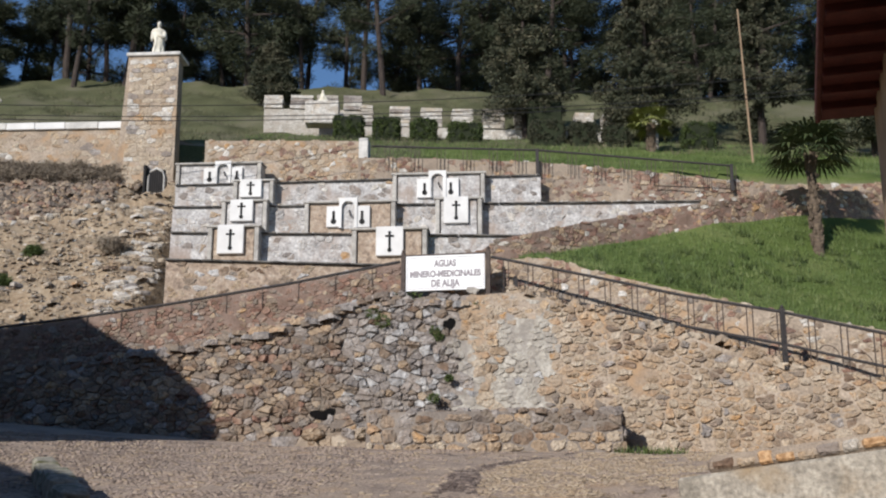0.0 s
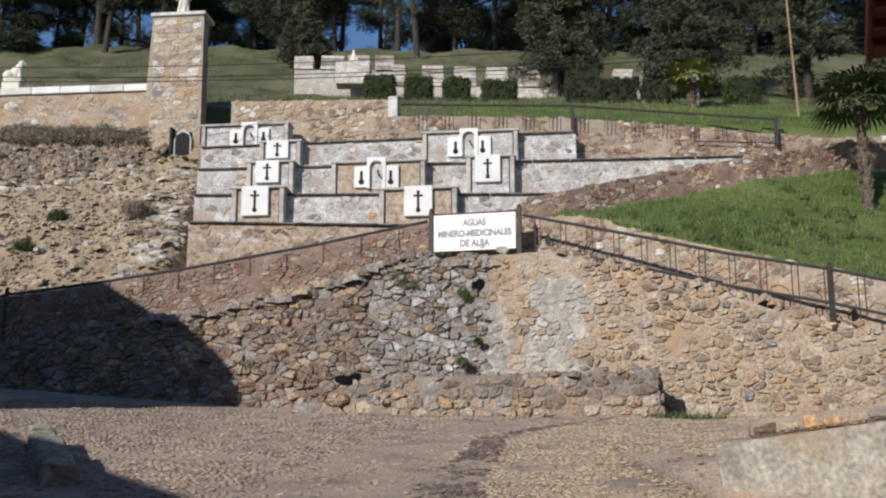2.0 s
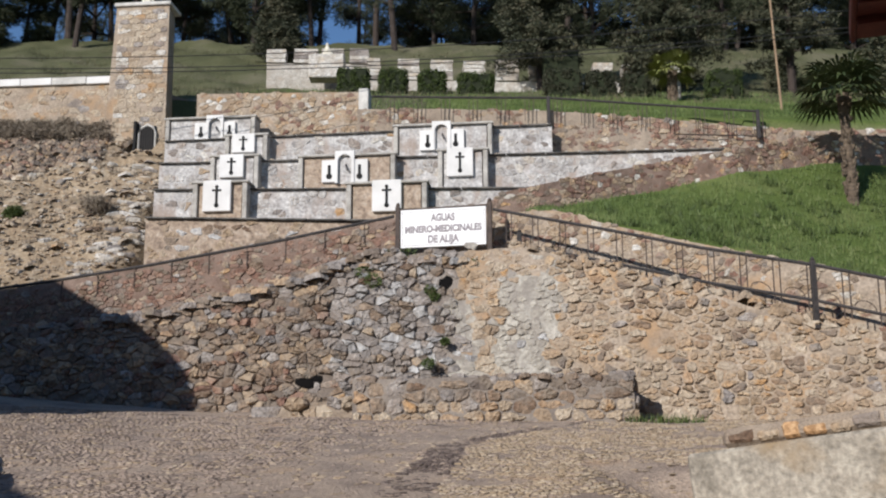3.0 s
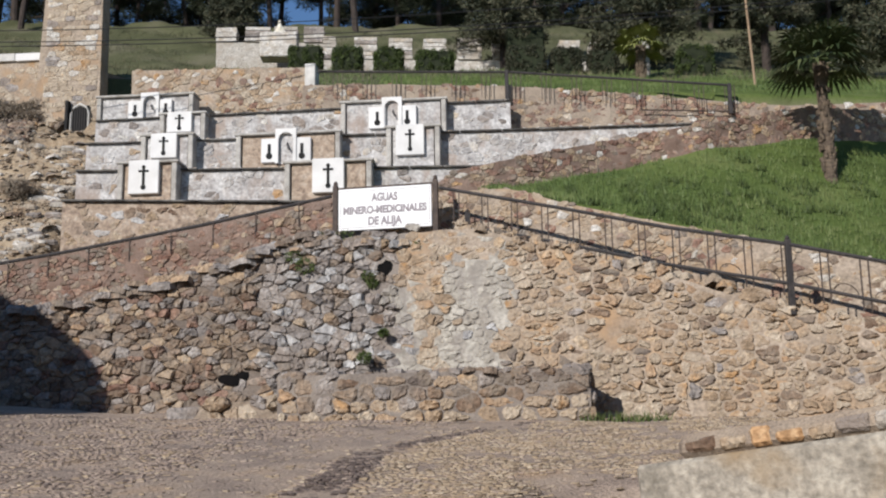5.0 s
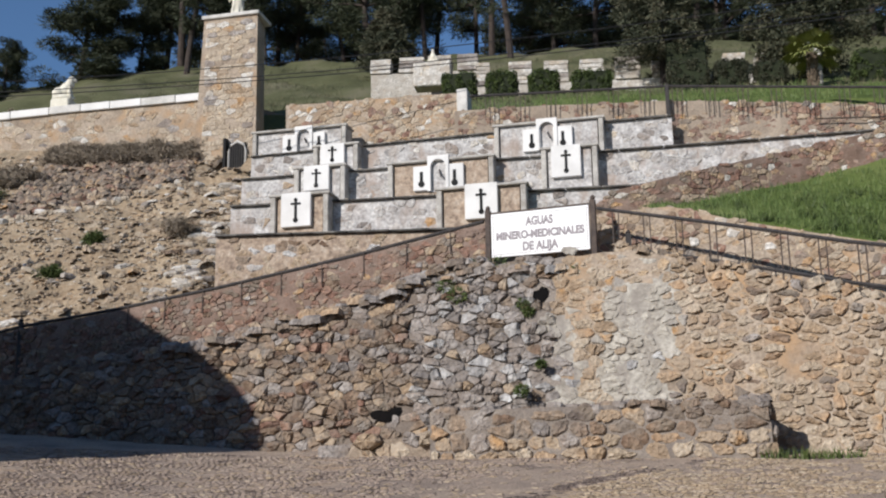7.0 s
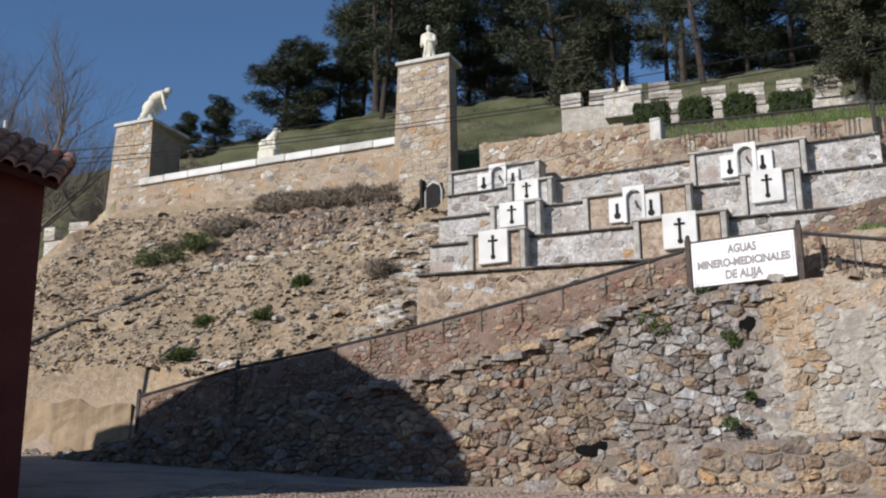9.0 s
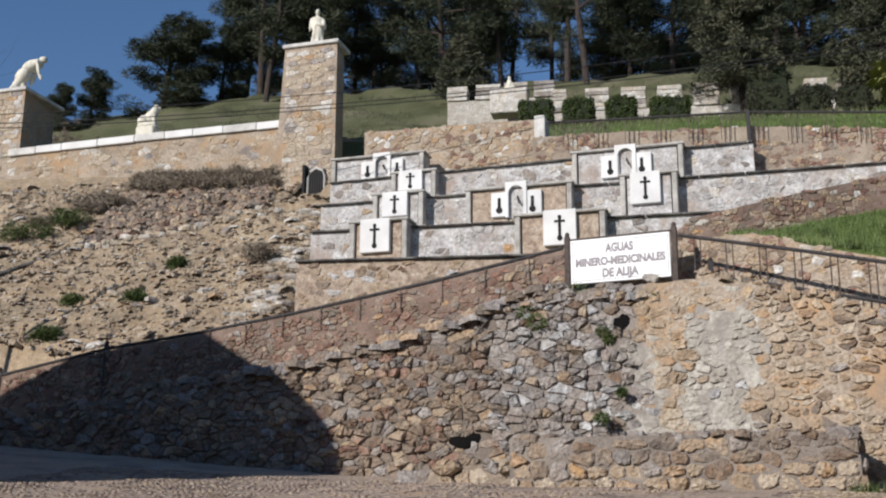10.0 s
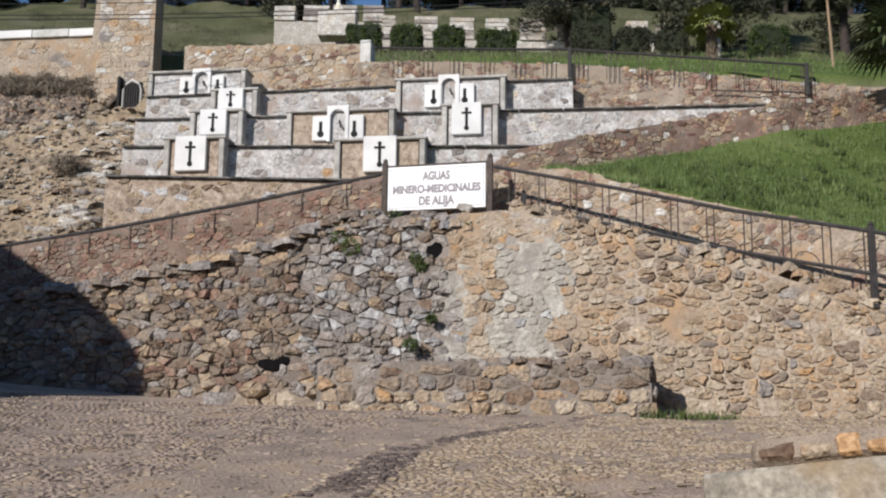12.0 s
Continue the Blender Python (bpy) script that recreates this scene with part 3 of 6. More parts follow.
def set_stones(parent, cells, limit, key, name="stone", heap="stonework"):
    """Stones as objects of their own where the walk passes nearest; the rest joined."""
    cells = sorted(cells, key=lambda c: key(c[0]))
    inverse = parent.matrix_world.inverted()
    for base, pts, faces, kind in cells[:limit]:
        ob = new(name, mesh_of(name, pts, faces, kind[0]))
        ob.parent = parent
        ob.matrix_basis = inverse @ Matrix.Translation(base)
    rest = cells[limit:]
    if rest:
        verts, fs, index, mats = [], [], [], []
        for base, pts, faces, kind in rest:
            o = len(verts)
            verts += [inverse @ (base + p) for p in pts]
            fs += [tuple(i + o for i in f) for f in faces]
            if kind[1] not in mats:
                mats.append(kind[1])
            index += [mats.index(kind[1])] * len(faces)
        ob = new(heap, mesh_of(heap, verts, fs, mats, index))
        ob.parent = parent
        tagged(ob, kind="stuff")


def pick(*pairs):
    r = rng.random() * sum(w for k, w in pairs)
    for k, w in pairs:
        r -= w
        if r <= 0:
            return k
    return pairs[-1][0]


# ---- the large walls ----
def low_bottom(x):
    return street(x, y_low(x)) - 0.25


lower_wall = wall("wall_lower", -15.5, 14, y_low, low_bottom, lambda x: lerp(x, L_TOP) - 0.06, 0.9, M_MORTAR_OPEN,
                  "high rubble retaining wall of brown, grey and tan stones", step=0.11, batter=0.17, bumps=0.03, rag=0.12, rows=32)
upper_wall = wall("wall_ramp_left", -14.2, -0.05, y_up, lambda x: lerp(x, L_TOP) - 0.5, lambda x: lerp(x, RAIL_L) - 0.05, 0.45, M_MORTAR_RED,
                  "sloping wall of small reddish brown stones under a handrail")


right_wall = wall("wall_ramp_right", 0.0, 14, y_right, lambda x: lerp(x, L_TOP) - 0.5, lambda x: lerp(x, R_TOP) - 0.02, 0.4, M_MORTAR_TAN,
                  "sloping wall of small tan stones below the turf")


diagonal_wall = wall("wall_diagonal", 1.2, 16, y_diag, lambda x: lerp(x, D_FOOT) - 1.0, lambda x: lerp(x, D_TOP), 0.45, M_MORTAR_RED,
                     "rising wall of red and brown rubble above the turf")


fence_wall = wall("wall_under_fence", -1.3, 18, y_fence, lambda x: 10.2, lambda x: lerp(x, F_TOP), 0.4, M_MORTAR,
                  "long low wall of reddish rubble under an iron fence")


front_wall = wall("wall_platform", -6.6, -1.0, y_front, lambda x: 11.8, lambda x: 14.05 - 0.03 * (x + 1), 0.6, M_MORTAR_TAN,
                  "tan and pink rubble wall of the upper platform")
bm = box(-0.16, 0.16, -0.2, 0.4, 0, 1.2, bevel=0.02)
quoin = part("trim", bm, M_PALE_EDGE, None)
quoin.matrix_world = pose(-1.1, 35.9, 12.88, 0, 0, -8.5)
tagged(quoin, "pale dressed corner stone of the platform wall", "wall trim", kind="structure")
bank_wall = wall("wall_bank_foot", -24, -14.4, lambda x: 30.45, lambda x: street(x, 30) - 0.3, lambda x: 5.75 + 0.05 * (-14.4 - x), 0.4, M_OCHRE,
                 "low ochre earthen wall at the foot of the dry bank", bumps=0.09, rag=0.3)


# ---- stepped terraces ----
def terrace(name, y0, depth, x0, x1, zb, zt0, zt1, label, mat=M_RENDER):
    """A long step: rendered front, flat top, dark coping along the edge."""
    n, verts = 40, []
    for i in range(n + 1):
        x = x0 + (x1 - x0) * i / n
        y, zt = y0 - 0.15 * x, zt0 + (zt1 - zt0) * i / n
        w = 0.035 * noise.fractal((x * 0.8, y0, zt), 1, 2, 4)
        verts += [(x, y + w, zb), (x, y + w * 0.6 + 0.02, (zb + zt) / 2), (x, y + 0.04, zt), (x, y + depth, zt), (x, y + depth, zb)]
    faces = [(i * 5 + j, (i + 1) * 5 + j, (i + 1) * 5 + (j + 1) % 5, i * 5 + (j + 1) % 5) for i in range(n) for j in range(5)]
    faces += [(0, 1, 2, 3, 4), tuple(n * 5 + k for k in (4, 3, 2, 1, 0))]
    ob = tagged(new(name, mesh_of(name, verts, faces, mat)), label, "terrace", kind="structure")
    length, k = x1 - x0, 0
    x = x0
    while x < x1 - 0.1:
        w = min(rng.uniform(0.8, 1.3), x1 - x)
        slab = box(0.004, w - 0.006, -0.09, 0.16, 0.0, 0.045, bevel=0.012, rough=0.006)
        p = part("coping_slab", slab, M_COPING, ob)
        f = (x - x0) / length
        p.matrix_world = pose(x, y0 - 0.15 * x + 0.03, zt0 + (zt1 - zt0) * f + 0.003, 0, math.degrees(math.atan2(zt0 - zt1, length)), -8.53)
        x += w
    return ob


t_base = terrace("terrace_base", 28.0, 2.4, -6.3, 0.6, 6.0, 8.2, 7.9, "lowest brown rubble terrace with a dark coping", M_INFILL)
t_first = terrace("terrace_first", 30.1, 2.6, -6.6, 3.9, 7.6, 9.47, 9.17, "grey rendered terrace wall with a dark coping")
t_second = terrace("terrace_second", 32.4, 2.3, -7.0, 9.0, 8.9, 10.87, 10.72, "pale grey rendered terrace wall with a dark coping")
t_third = terrace("terrace_third", 34.4, 1.8, -7.3, 4.6, 10.2, 12.17, 12.25, "grey rendered terrace wall below the platform")


# ---- white memorial panels and niches on the terraces ----
def cross_mesh(w, h):
    """A slot in the shape of a cross that ends in a round drop."""
    bm = bmesh.new()
    add_box(bm, -0.032, 0.032, -0.012, 0.0, -h * 0.30, h * 0.30)
    add_box(bm, -0.10, 0.10, -0.0125, 0.0, h * 0.14, h * 0.20)
    c = bmesh.ops.create_cone(bm, cap_ends=True, segments=14, radius1=0.062, radius2=0.062, depth=0.013)["verts"]
    bmesh.ops.transform(bm, matrix=Matrix.Translation((0, -0.0065, -h * 0.31)) @ Matrix.Rotation(radians(90), 4, "X"), verts=c)
    for s, x, z in ((0.045, 0, h * 0.29), (0.03, -0.10, h * 0.17), (0.03, 0.10, h * 0.17)):
        c = bmesh.ops.create_cone(bm, cap_ends=True, segments=10, radius1=s, radius2=s, depth=0.0135)["verts"]
        bmesh.ops.transform(bm, matrix=Matrix.Translation((x, -0.0068, z)) @ Matrix.Rotation(radians(90), 4, "X"), verts=c)
    return bm


def keyhole_mesh(h):
    bm = bmesh.new()
    add_box(bm, -0.04, 0.04, -0.012, 0.0, -h * 0.25, h * 0.26)
    c = bmesh.ops.create_cone(bm, cap_ends=True, segments=14, radius1=0.085, radius2=0.085, depth=0.013)["verts"]
    bmesh.ops.transform(bm, matrix=Matrix.Translation((0, -0.0065, -h * 0.24)) @ Matrix.Rotation(radians(90), 4, "X"), verts=c)
    return bm


def frame_unit(name, y0, x0, x1, z0, z1, label, group, fill):
    """A shallow block standing out of the terrace, with pilasters, rubble infill and a white cap."""
    xc = (x0 + x1) / 2
    k = math.hypot(1, 0.15)
    w, h = (x1 - x0) * k, z1 - z0
    ob = empty(name, pose(xc, y0 - 0.15 * xc, z0, 0, 0, -8.53), label, "memorial", group)
    part("infill", box(-w / 2 + 0.1, w / 2 - 0.1, -0.26, 0.3, -0.25, h - 0.05), fill, ob, "stone infill")
    for s in (-1, 1):
        part("pilaster", box(s * w / 2 - 0.065, s * w / 2 + 0.065, -0.34, 0.3, -0.25, h - 0.03, bevel=0.015), M_PILASTER, ob)
    part("cap", box(-w / 2 - 0.11, w / 2 + 0.11, -0.37, 0.32, h - 0.03, h + 0.035, bevel=0.015), M_PILASTER, ob)
    return ob, xc, k


def panel_unit(y0, x0, x1, z0, z1, px0, px1, pz0, pz1, fill):
    ob, xc, k = frame_unit("wall_memorial", y0, x0, x1, z0, z1, "white memorial panel with a black cross in a stone frame", "white panels on the terraces", fill)
    w, h = (px1 - px0) * k, pz1 - pz0
    panel = part("panel", box(-w / 2, w / 2, -0.06, 0.1, -h / 2, h / 2, bevel=0.012), M_WHITE, ob, "white painted panel")
    panel.location = (((px0 + px1) / 2 - xc) * k, -0.315, (pz0 + pz1) / 2 - z0)
    slot = part("cross", cross_mesh(w, h), M_SLOT_AND_SHADE, panel, "black cross")
    slot.location = (0, -0.061, 0)


def niche_unit(y0, x0, x1, z0, z1, pans, ax0, ax1, az0, az1, fill):
    ob, xc, k = frame_unit("memorial_niche", y0, x0, x1, z0, z1, "arched white niche between two white slotted panels", "niches on the terraces", fill)
    for px0, px1, pz0, pz1 in pans:
        w, h = (px1 - px0) * k, pz1 - pz0
        p = part("panel", box(-w / 2, w / 2, -0.06, 0.1, -h / 2, h / 2, bevel=0.012), M_WHITE, ob, "white painted panel")
        p.location = (((px0 + px1) / 2 - xc) * k, -0.30, (pz0 + pz1) / 2 - z0)
        slot = part("slot", keyhole_mesh(h), M_SLOT_AND_SHADE, p, "black keyhole slot")
        slot.location = (0, -0.061, 0)
    w, h = (ax1 - ax0) * k, az1 - az0
    r, bm = w * 0.36, bmesh.new()
    spring = h - 0.1 - r
    outer = [(-w / 2, 0), (-w / 2, h), (w / 2, h), (w / 2, 0)]
    inner = [(-r, 0)] + [(-r * math.cos(math.pi * j / 12), spring + r * math.sin(math.pi * j / 12)) for j in range(13)] + [(r, 0)]
    corner = [outer[0]] + [(-w / 2 + w * min(1, max(0, (j - 3) / 6)), h) if 3 <= j <= 9 else ((-w / 2, spring + (h - spring) * j / 3) if j < 3 else (w / 2, h - (h - spring) * (j - 9) / 3)) for j in range(13)] + [outer[3]]
    vi = [[bm.verts.new((x, y, z)) for x, z in inner] for y in (-0.08, 0.1)]
    vo = [[bm.verts.new((x, y, z)) for x, z in corner] for y in (-0.08, 0.1)]
    for j in range(len(inner) - 1):
        bm.faces.new((vo[0][j], vi[0][j], vi[0][j + 1], vo[0][j + 1]))
        bm.faces.new((vi[0][j], vi[1][j], vi[1][j + 1], vi[0][j + 1]))
        bm.faces.new((vo[0][j + 1], vo[1][j + 1], vo[1][j], vo[0][j]))
    surround = part("arch_surround", bm, M_WHITE, ob, "white arched surround")
    surround.location = (((ax0 + ax1) / 2 - xc) * k, -0.31, az0 - z0)
    back = part("niche_back", box(-r, r, 0.03, 0.08, 0, spring + r * 0.95), M_RENDER, ob, "grey back of the niche")
    back.location = surround.location
    hook = part("spout", tube([(0.02, 0.03, spring * 0.9), (0.03, -0.03, spring * 0.8), (0.09, -0.07, spring * 0.55)], 0.022, 6), M_IRON, ob, "dark metal spout")
    hook.location = surround.location


panel_unit(30.1, -5.36, -4.03, 8.73, 9.56, -5.14, -4.39, 8.76, 9.60, M_INFILL)
panel_unit(30.1, -1.28, 0.68, 8.62, 9.40, -0.67, 0.09, 8.62, 9.46, M_INFILL)
panel_unit(32.4, -5.31, -4.04, 10.2, 10.96, -5.10, -4.40, 10.31, 10.99, M_RENDER)
panel_unit(32.4, 1.19, 2.45, 9.97, 10.90, 1.38, 2.11, 10.12, 10.94, M_RENDER)
panel_unit(34.4, -5.22, -4.04, 11.5, 12.21, -5.06, -4.36, 11.64, 12.24, M_RENDER)
niche_unit(32.4, -2.76, -0.14, 10.03, 10.86, [(-2.15, -1.72, 10.07, 10.72), (-1.31, -0.84, 10.04, 10.72)], -1.77, -1.22, 10.03, 10.97, M_INFILL)
niche_unit(34.4, -0.05, 2.76, 11.5, 12.31, [(0.67, 1.15, 11.5, 12.13), (1.49, 2.00, 11.5, 12.14)], 1.04, 1.60, 11.5, 12.39, M_RENDER)
niche_unit(35.2, -7.29, -4.54, 12.3, 13.08, [(-6.40, -5.99, 12.36, 12.91), (-5.46, -5.10, 12.38, 12.92)], -6.02, -5.48, 12.35, 13.14, M_RENDER)

# ---- the sign ----
sign = empty("sign", pose(0.965, 26.45, 7.0, 0, 0, -14.5), "white tiled sign with grey lettering between dark iron posts", "sign")
part("board", box(-0.99, 0.99, -0.035, 0.03, 0, 0.885, bevel=0.008), M_TILE, sign, "white glazed tile board")
for x in np.linspace(-0.95, 0.95, 39):
    for z in (0.055, 0.83):
        if rng.random() < 0.9:
            part("border_mark", box(x - 0.017, x + 0.017, -0.0385, -0.034, z - 0.008, z + 0.008), M_INK, sign)
for z in np.linspace(0.1, 0.79, 14):
    for x in (-0.945, 0.945):
        part("border_mark", box(x - 0.008, x + 0.008, -0.0385, -0.034, z - 0.017, z + 0.017), M_INK, sign)
for words, z, size in (("AGUAS", 0.60, 0.235), ("MINERO-MEDICINALES", 0.345, 0.215), ("DE ALIJA", 0.10, 0.235)):
    cu = bpy.data.curves.new("lettering", "FONT")
    cu.body, cu.size, cu.align_x, cu.extrude, cu.offset = words, size, "CENTER", 0.003, 0.011
    text = bpy.data.objects.new("text", cu)
    scene.collection.objects.link(text)
    bpy.context.view_layer.update()
    me = bpy.data.meshes.new_from_object(text.evaluated_get(bpy.context.evaluated_depsgraph_get()))
    bpy.data.objects.remove(text)
    wid = max(v.co.x for v in me.vertices) - min(v.co.x for v in me.vertices)
    goal = {"AGUAS": 0.56, "DE ALIJA": 0.72}.get(words, 1.78)
    me.materials.clear()
    me.materials.append(M_INK)
    row = new("lettering", me)
    row.parent = sign
    row.matrix_local = pose(0, -0.037, z, 90, 0, 0) @ Matrix.Diagonal((goal / wid, 1, 1, 1))
    tagged(row, "grey painted words")
for x in (-1.06, 1.07):
    post = part("post", box(-0.055, 0.055, -0.05, 0.05, -0.35, 0.98, bevel=0.01), M_IRON_RUST, sign, "rusty iron post")
    post.location = (x, 0, 0)
    part("finial", tube([(0, 0, 0.97), (0, 0, 1.0), (0, 0, 1.05), (0, 0, 1.08)], [0.03, 0.05, 0.045, 0.01], 8), M_IRON_RUST, post)
part("frame_bar", box(-1.01, 1.01, -0.03, 0.03, 0.887, 0.925), M_IRON_RUST, sign)


# ---- iron railings ----
def y_rail(x):
    return 27.35 - 0.59 * x


RAIL_R = ((2.05, 7.8), (4.32, 7.05), (6.07, 6.44), (7.98, 5.87), (9.26, 5.42), (13.5, 4.0))
rail = empty("railing_right", pose(2.1, y_rail(2.1), 6.7), "dark iron railing with paired balusters beside the ramp", "railing")


def rail_part(name, bm, parent, m=M_IRON_RUST, label=""):
    ob = part(name, bm, m, parent, label)
    ob.matrix_parent_inverse = parent.matrix_world.inverted()
    return ob


xs = [2.08, 4.32, 6.07, 7.95, 9.26, 13.5]
rail_part("top_rail", tube([(x, y_rail(x), lerp(x, RAIL_R)) for x in xs], 0.038, 6), rail, M_IRON)
rail_part("bottom_rail", tube([(x, y_rail(x), lerp(x, RAIL_R) - 0.70) for x in [2.5] + xs[1:]], 0.036, 6), rail, M_IRON)
for x in (2.62, 7.95, 13.4):
    z = lerp(x, RAIL_R)
    tall = 0.08 if x > 3 else -0.42
    post = rail_part("post", box(x - 0.05, x + 0.05, y_rail(x) - 0.05, y_rail(x) + 0.05, z - 1.25, z + tall, bevel=0.008), rail, M_IRON)
    rail_part("finial", tube([(x, y_rail(x), z + tall), (x, y_rail(x), z + tall + 0.03), (x, y_rail(x), z + tall + 0.08)], [0.03, 0.05, 0.01], 8), rail, M_IRON)
x = 2.35
while x < 13.3:
    for dx in (0, 0.11):
        z = lerp(x + dx, RAIL_R)
        rail_part("baluster", bar((x + dx, y_rail(x + dx), z - 0.92), (x + dx, y_rail(x + dx), z), 0.015), rail)
    xm, z = x + 0.33, lerp(x + 0.33, RAIL_R) - 0.70
    arc = [(xm + 0.17 * math.cos(a), y_rail(xm + 0.17 * math.cos(a)), z + 0.02 - 0.345 * 0.17 * math.cos(a) + 0.17 * math.sin(a)) for a in np.linspace(0, math.pi, 9)]
    rail_part("scroll", tube(arc, 0.009, 4), rail)
    x += 0.55
left_rail = empty("railing_left", pose(-14.1, 30.37, 5.0), "dark iron handrail with posts on the sloping wall", "railing")
rail_part("top_rail", tube([(x, 26.72 - 0.26 * x, z) for x, z in RAIL_L], 0.04, 6), left_rail, M_IRON)
for x in (-14.14, -11.02):
    z = lerp(x, RAIL_L)
    rail_part("post", box(x - 0.05, x + 0.05, 26.67 - 0.26 * x, 26.77 - 0.26 * x, z - 1.5, z + 0.1, bevel=0.008), left_rail, M_IRON)
    rail_part("finial", tube([(x, 26.72 - 0.26 * x, z + 0.1), (x, 26.72 - 0.26 * x, z + 0.15), (x, 26.72 - 0.26 * x, z + 0.21)], [0.03, 0.06, 0.01], 8), left_rail, M_IRON)
for x in np.arange(-8.2, -0.4, 0.92):
    z = lerp(x, RAIL_L)
    rail_part("bracket", bar((x, 26.66 - 0.26 * x, z - 0.5), (x, 26.66 - 0.26 * x, z), 0.013), left_rail, M_IRON_RUST)
FENCE = ((-0.86, 13.46), (1.36, 13.36), (4.56, 13.24), (10.78, 12.61))
fence = empty("iron_fence", pose(-0.7, 33.84, 12.3), "dark iron fence with paired balusters on the long wall", "fence")
rail_part("top_rail", tube([(x, 34.62 - 0.12 * x, z) for x, z in FENCE], 0.035, 6), fence, M_IRON)
for x in (4.56, 10.78):
    rail_part("post", box(x - 0.05, x + 0.05, 34.57 - 0.12 * x, 34.67 - 0.12 * x, lerp(x, FENCE) - 0.85, lerp(x, FENCE) + 0.05, bevel=0.01), fence, M_IRON)
x = -0.4
while x < 10.7:
    for dx in (0, 0.13, 0.26):
        z = lerp(x + dx, FENCE)
        rail_part("baluster", bar((x + dx, 34.62 - 0.12 * (x + dx), z - 0.74), (x + dx, 34.62 - 0.12 * (x + dx), z), 0.013), fence)
    x += 0.85
rail_part("bottom_rail", bar((8.3, 33.62, 11.97), (10.78, 33.33, 11.84), 0.022), fence)


# ---- pier, second pier, parapet ----
def ring_tower(name, x0, x1, y0, y1, z0, z1, mat, label, spread=0.0, slope=-0.14):
    """A tapered square pier; spread: how much wider it is at its foot, on the left."""
    ob = empty(name, pose((x0 + x1) / 2, (y0 + y1) / 2, z0), label, "pier")
    bm = bmesh.new()
    vs = []
    for z, s in ((z0, spread), (z1, 0)):
        vs.append([bm.verts.new((x, y + slope * (x - x0), z)) for x, y in ((x0 - s, y0 - s * 0.5), (x1 + s * 0.3, y0 - s * 0.5), (x1 + s * 0.3, y1), (x0 - s, y1))])
    for j in range(4):
        bm.faces.new((vs[0][j], vs[0][(j + 1) % 4], vs[1][(j + 1) % 4], vs[1][j]))
    bm.faces.new(vs[1])
    bm.faces.new(vs[0][::-1])
    body = rail_part("body", bm, ob, mat)
    cap = box(0, (x1 - x0) + 0.16, 0, (y1 - y0) + 0.16, 0, 0.13, bevel=0.02)
    cap_ob = rail_part("cap", cap, ob, M_PALE_EDGE, "pale stone cap")
    cap_ob.matrix_basis = pose(x0 - 0.08, y0 - 0.08, z1, 0, 0, math.degrees(math.atan(slope)))
    return ob


pier = ring_tower("pier", -9.75, -7.9, 38.35, 39.3, 11.0, 17.9, M_MORTAR_TAN, "tall tan stone pier carrying a statue", spread=0.28)
pier_two = ring_tower("pier", -22.0, -20.3, 40.8, 43.0, 12.6, 17.95, M_MORTAR_TAN, "tan stone pier at the end of the parapet, with a statue", spread=0.3)


def y_par(x):
    return 38.75 - 0.1 * (x + 9.8)


PAR_TOP = ((-24, 15.1), (-20.2, 15.33), (-15.2, 15.46), (-9.8, 15.5))
parapet = wall("wall_parapet", -21.2, -8.3, y_par, lambda x: 11.5, lambda x: lerp(x, PAR_TOP) - 0.25, 0.55, M_MORTAR_TAN, "long tan stone parapet wall on the bank", bumps=0.015)
x = -20.2
while x < -9.9:
    w = min(rng.uniform(1.0, 1.5), -9.8 - x)
    p = part("coping_slab", box(0.004, w - 0.006, -0.1, 0.6, 0, 0.26, bevel=0.015), M_PALE_EDGE if rng.random() < 0.25 else M_WHITE, parapet)
    p.matrix_world = pose(x, y_par(x), lerp(x, PAR_TOP) - 0.25, 0, -1.0, -5.7)
    x += w

# the small barred gate at the foot of the pier
gate = empty("gate", pose(-8.42, 37.98, 12.5, 0, 0, -8) @ Matrix.Diagonal((0.78, 1, 1, 1)), "small black barred gate under a stone arch", "gate")
# A black panel puts the darkness behind the bars into colour.
part("opening", box(-0.36, 0.36, 0.02, 0.05, 0, 1.0), M_SLOT_AND_SHADE, gate, "black panel for the dark inside the gate")
for x in np.linspace(-0.3, 0.3, 7):
    part("bar", bar((x, -0.02, 0), (x, -0.02, 1.0 - 0.6 * x * x), 0.016), M_IRON, gate)
part("arch_frame", tube([(-0.37, 0, 0), (-0.37, 0, 0.72), (-0.28, 0, 0.92), (0, 0, 1.04), (0.28, 0, 0.92), (0.37, 0, 0.72), (0.37, 0, 0)], 0.045, 6), M_PALE_EDGE, gate, "pale stone arch")
# Black slab painted as the shaded side of the gate's recess.
part("reveal_shade", box(-0.58, -0.44, -0.12, 0.1, 0, 1.15, bevel=0.02), M_SLOT_AND_SHADE, gate)

# the recess beside the pier; its dark mortar adds to the pier's shade
recess = wall("wall_recess", -8.3, -6.75, lambda x: 39.5, lambda x: 11.5, lambda x: 15.0 - 0.35 * (x + 7.6), 0.4, M_MORTAR_DARK, "stone wall beside the pier, shade put into its dark mortar")


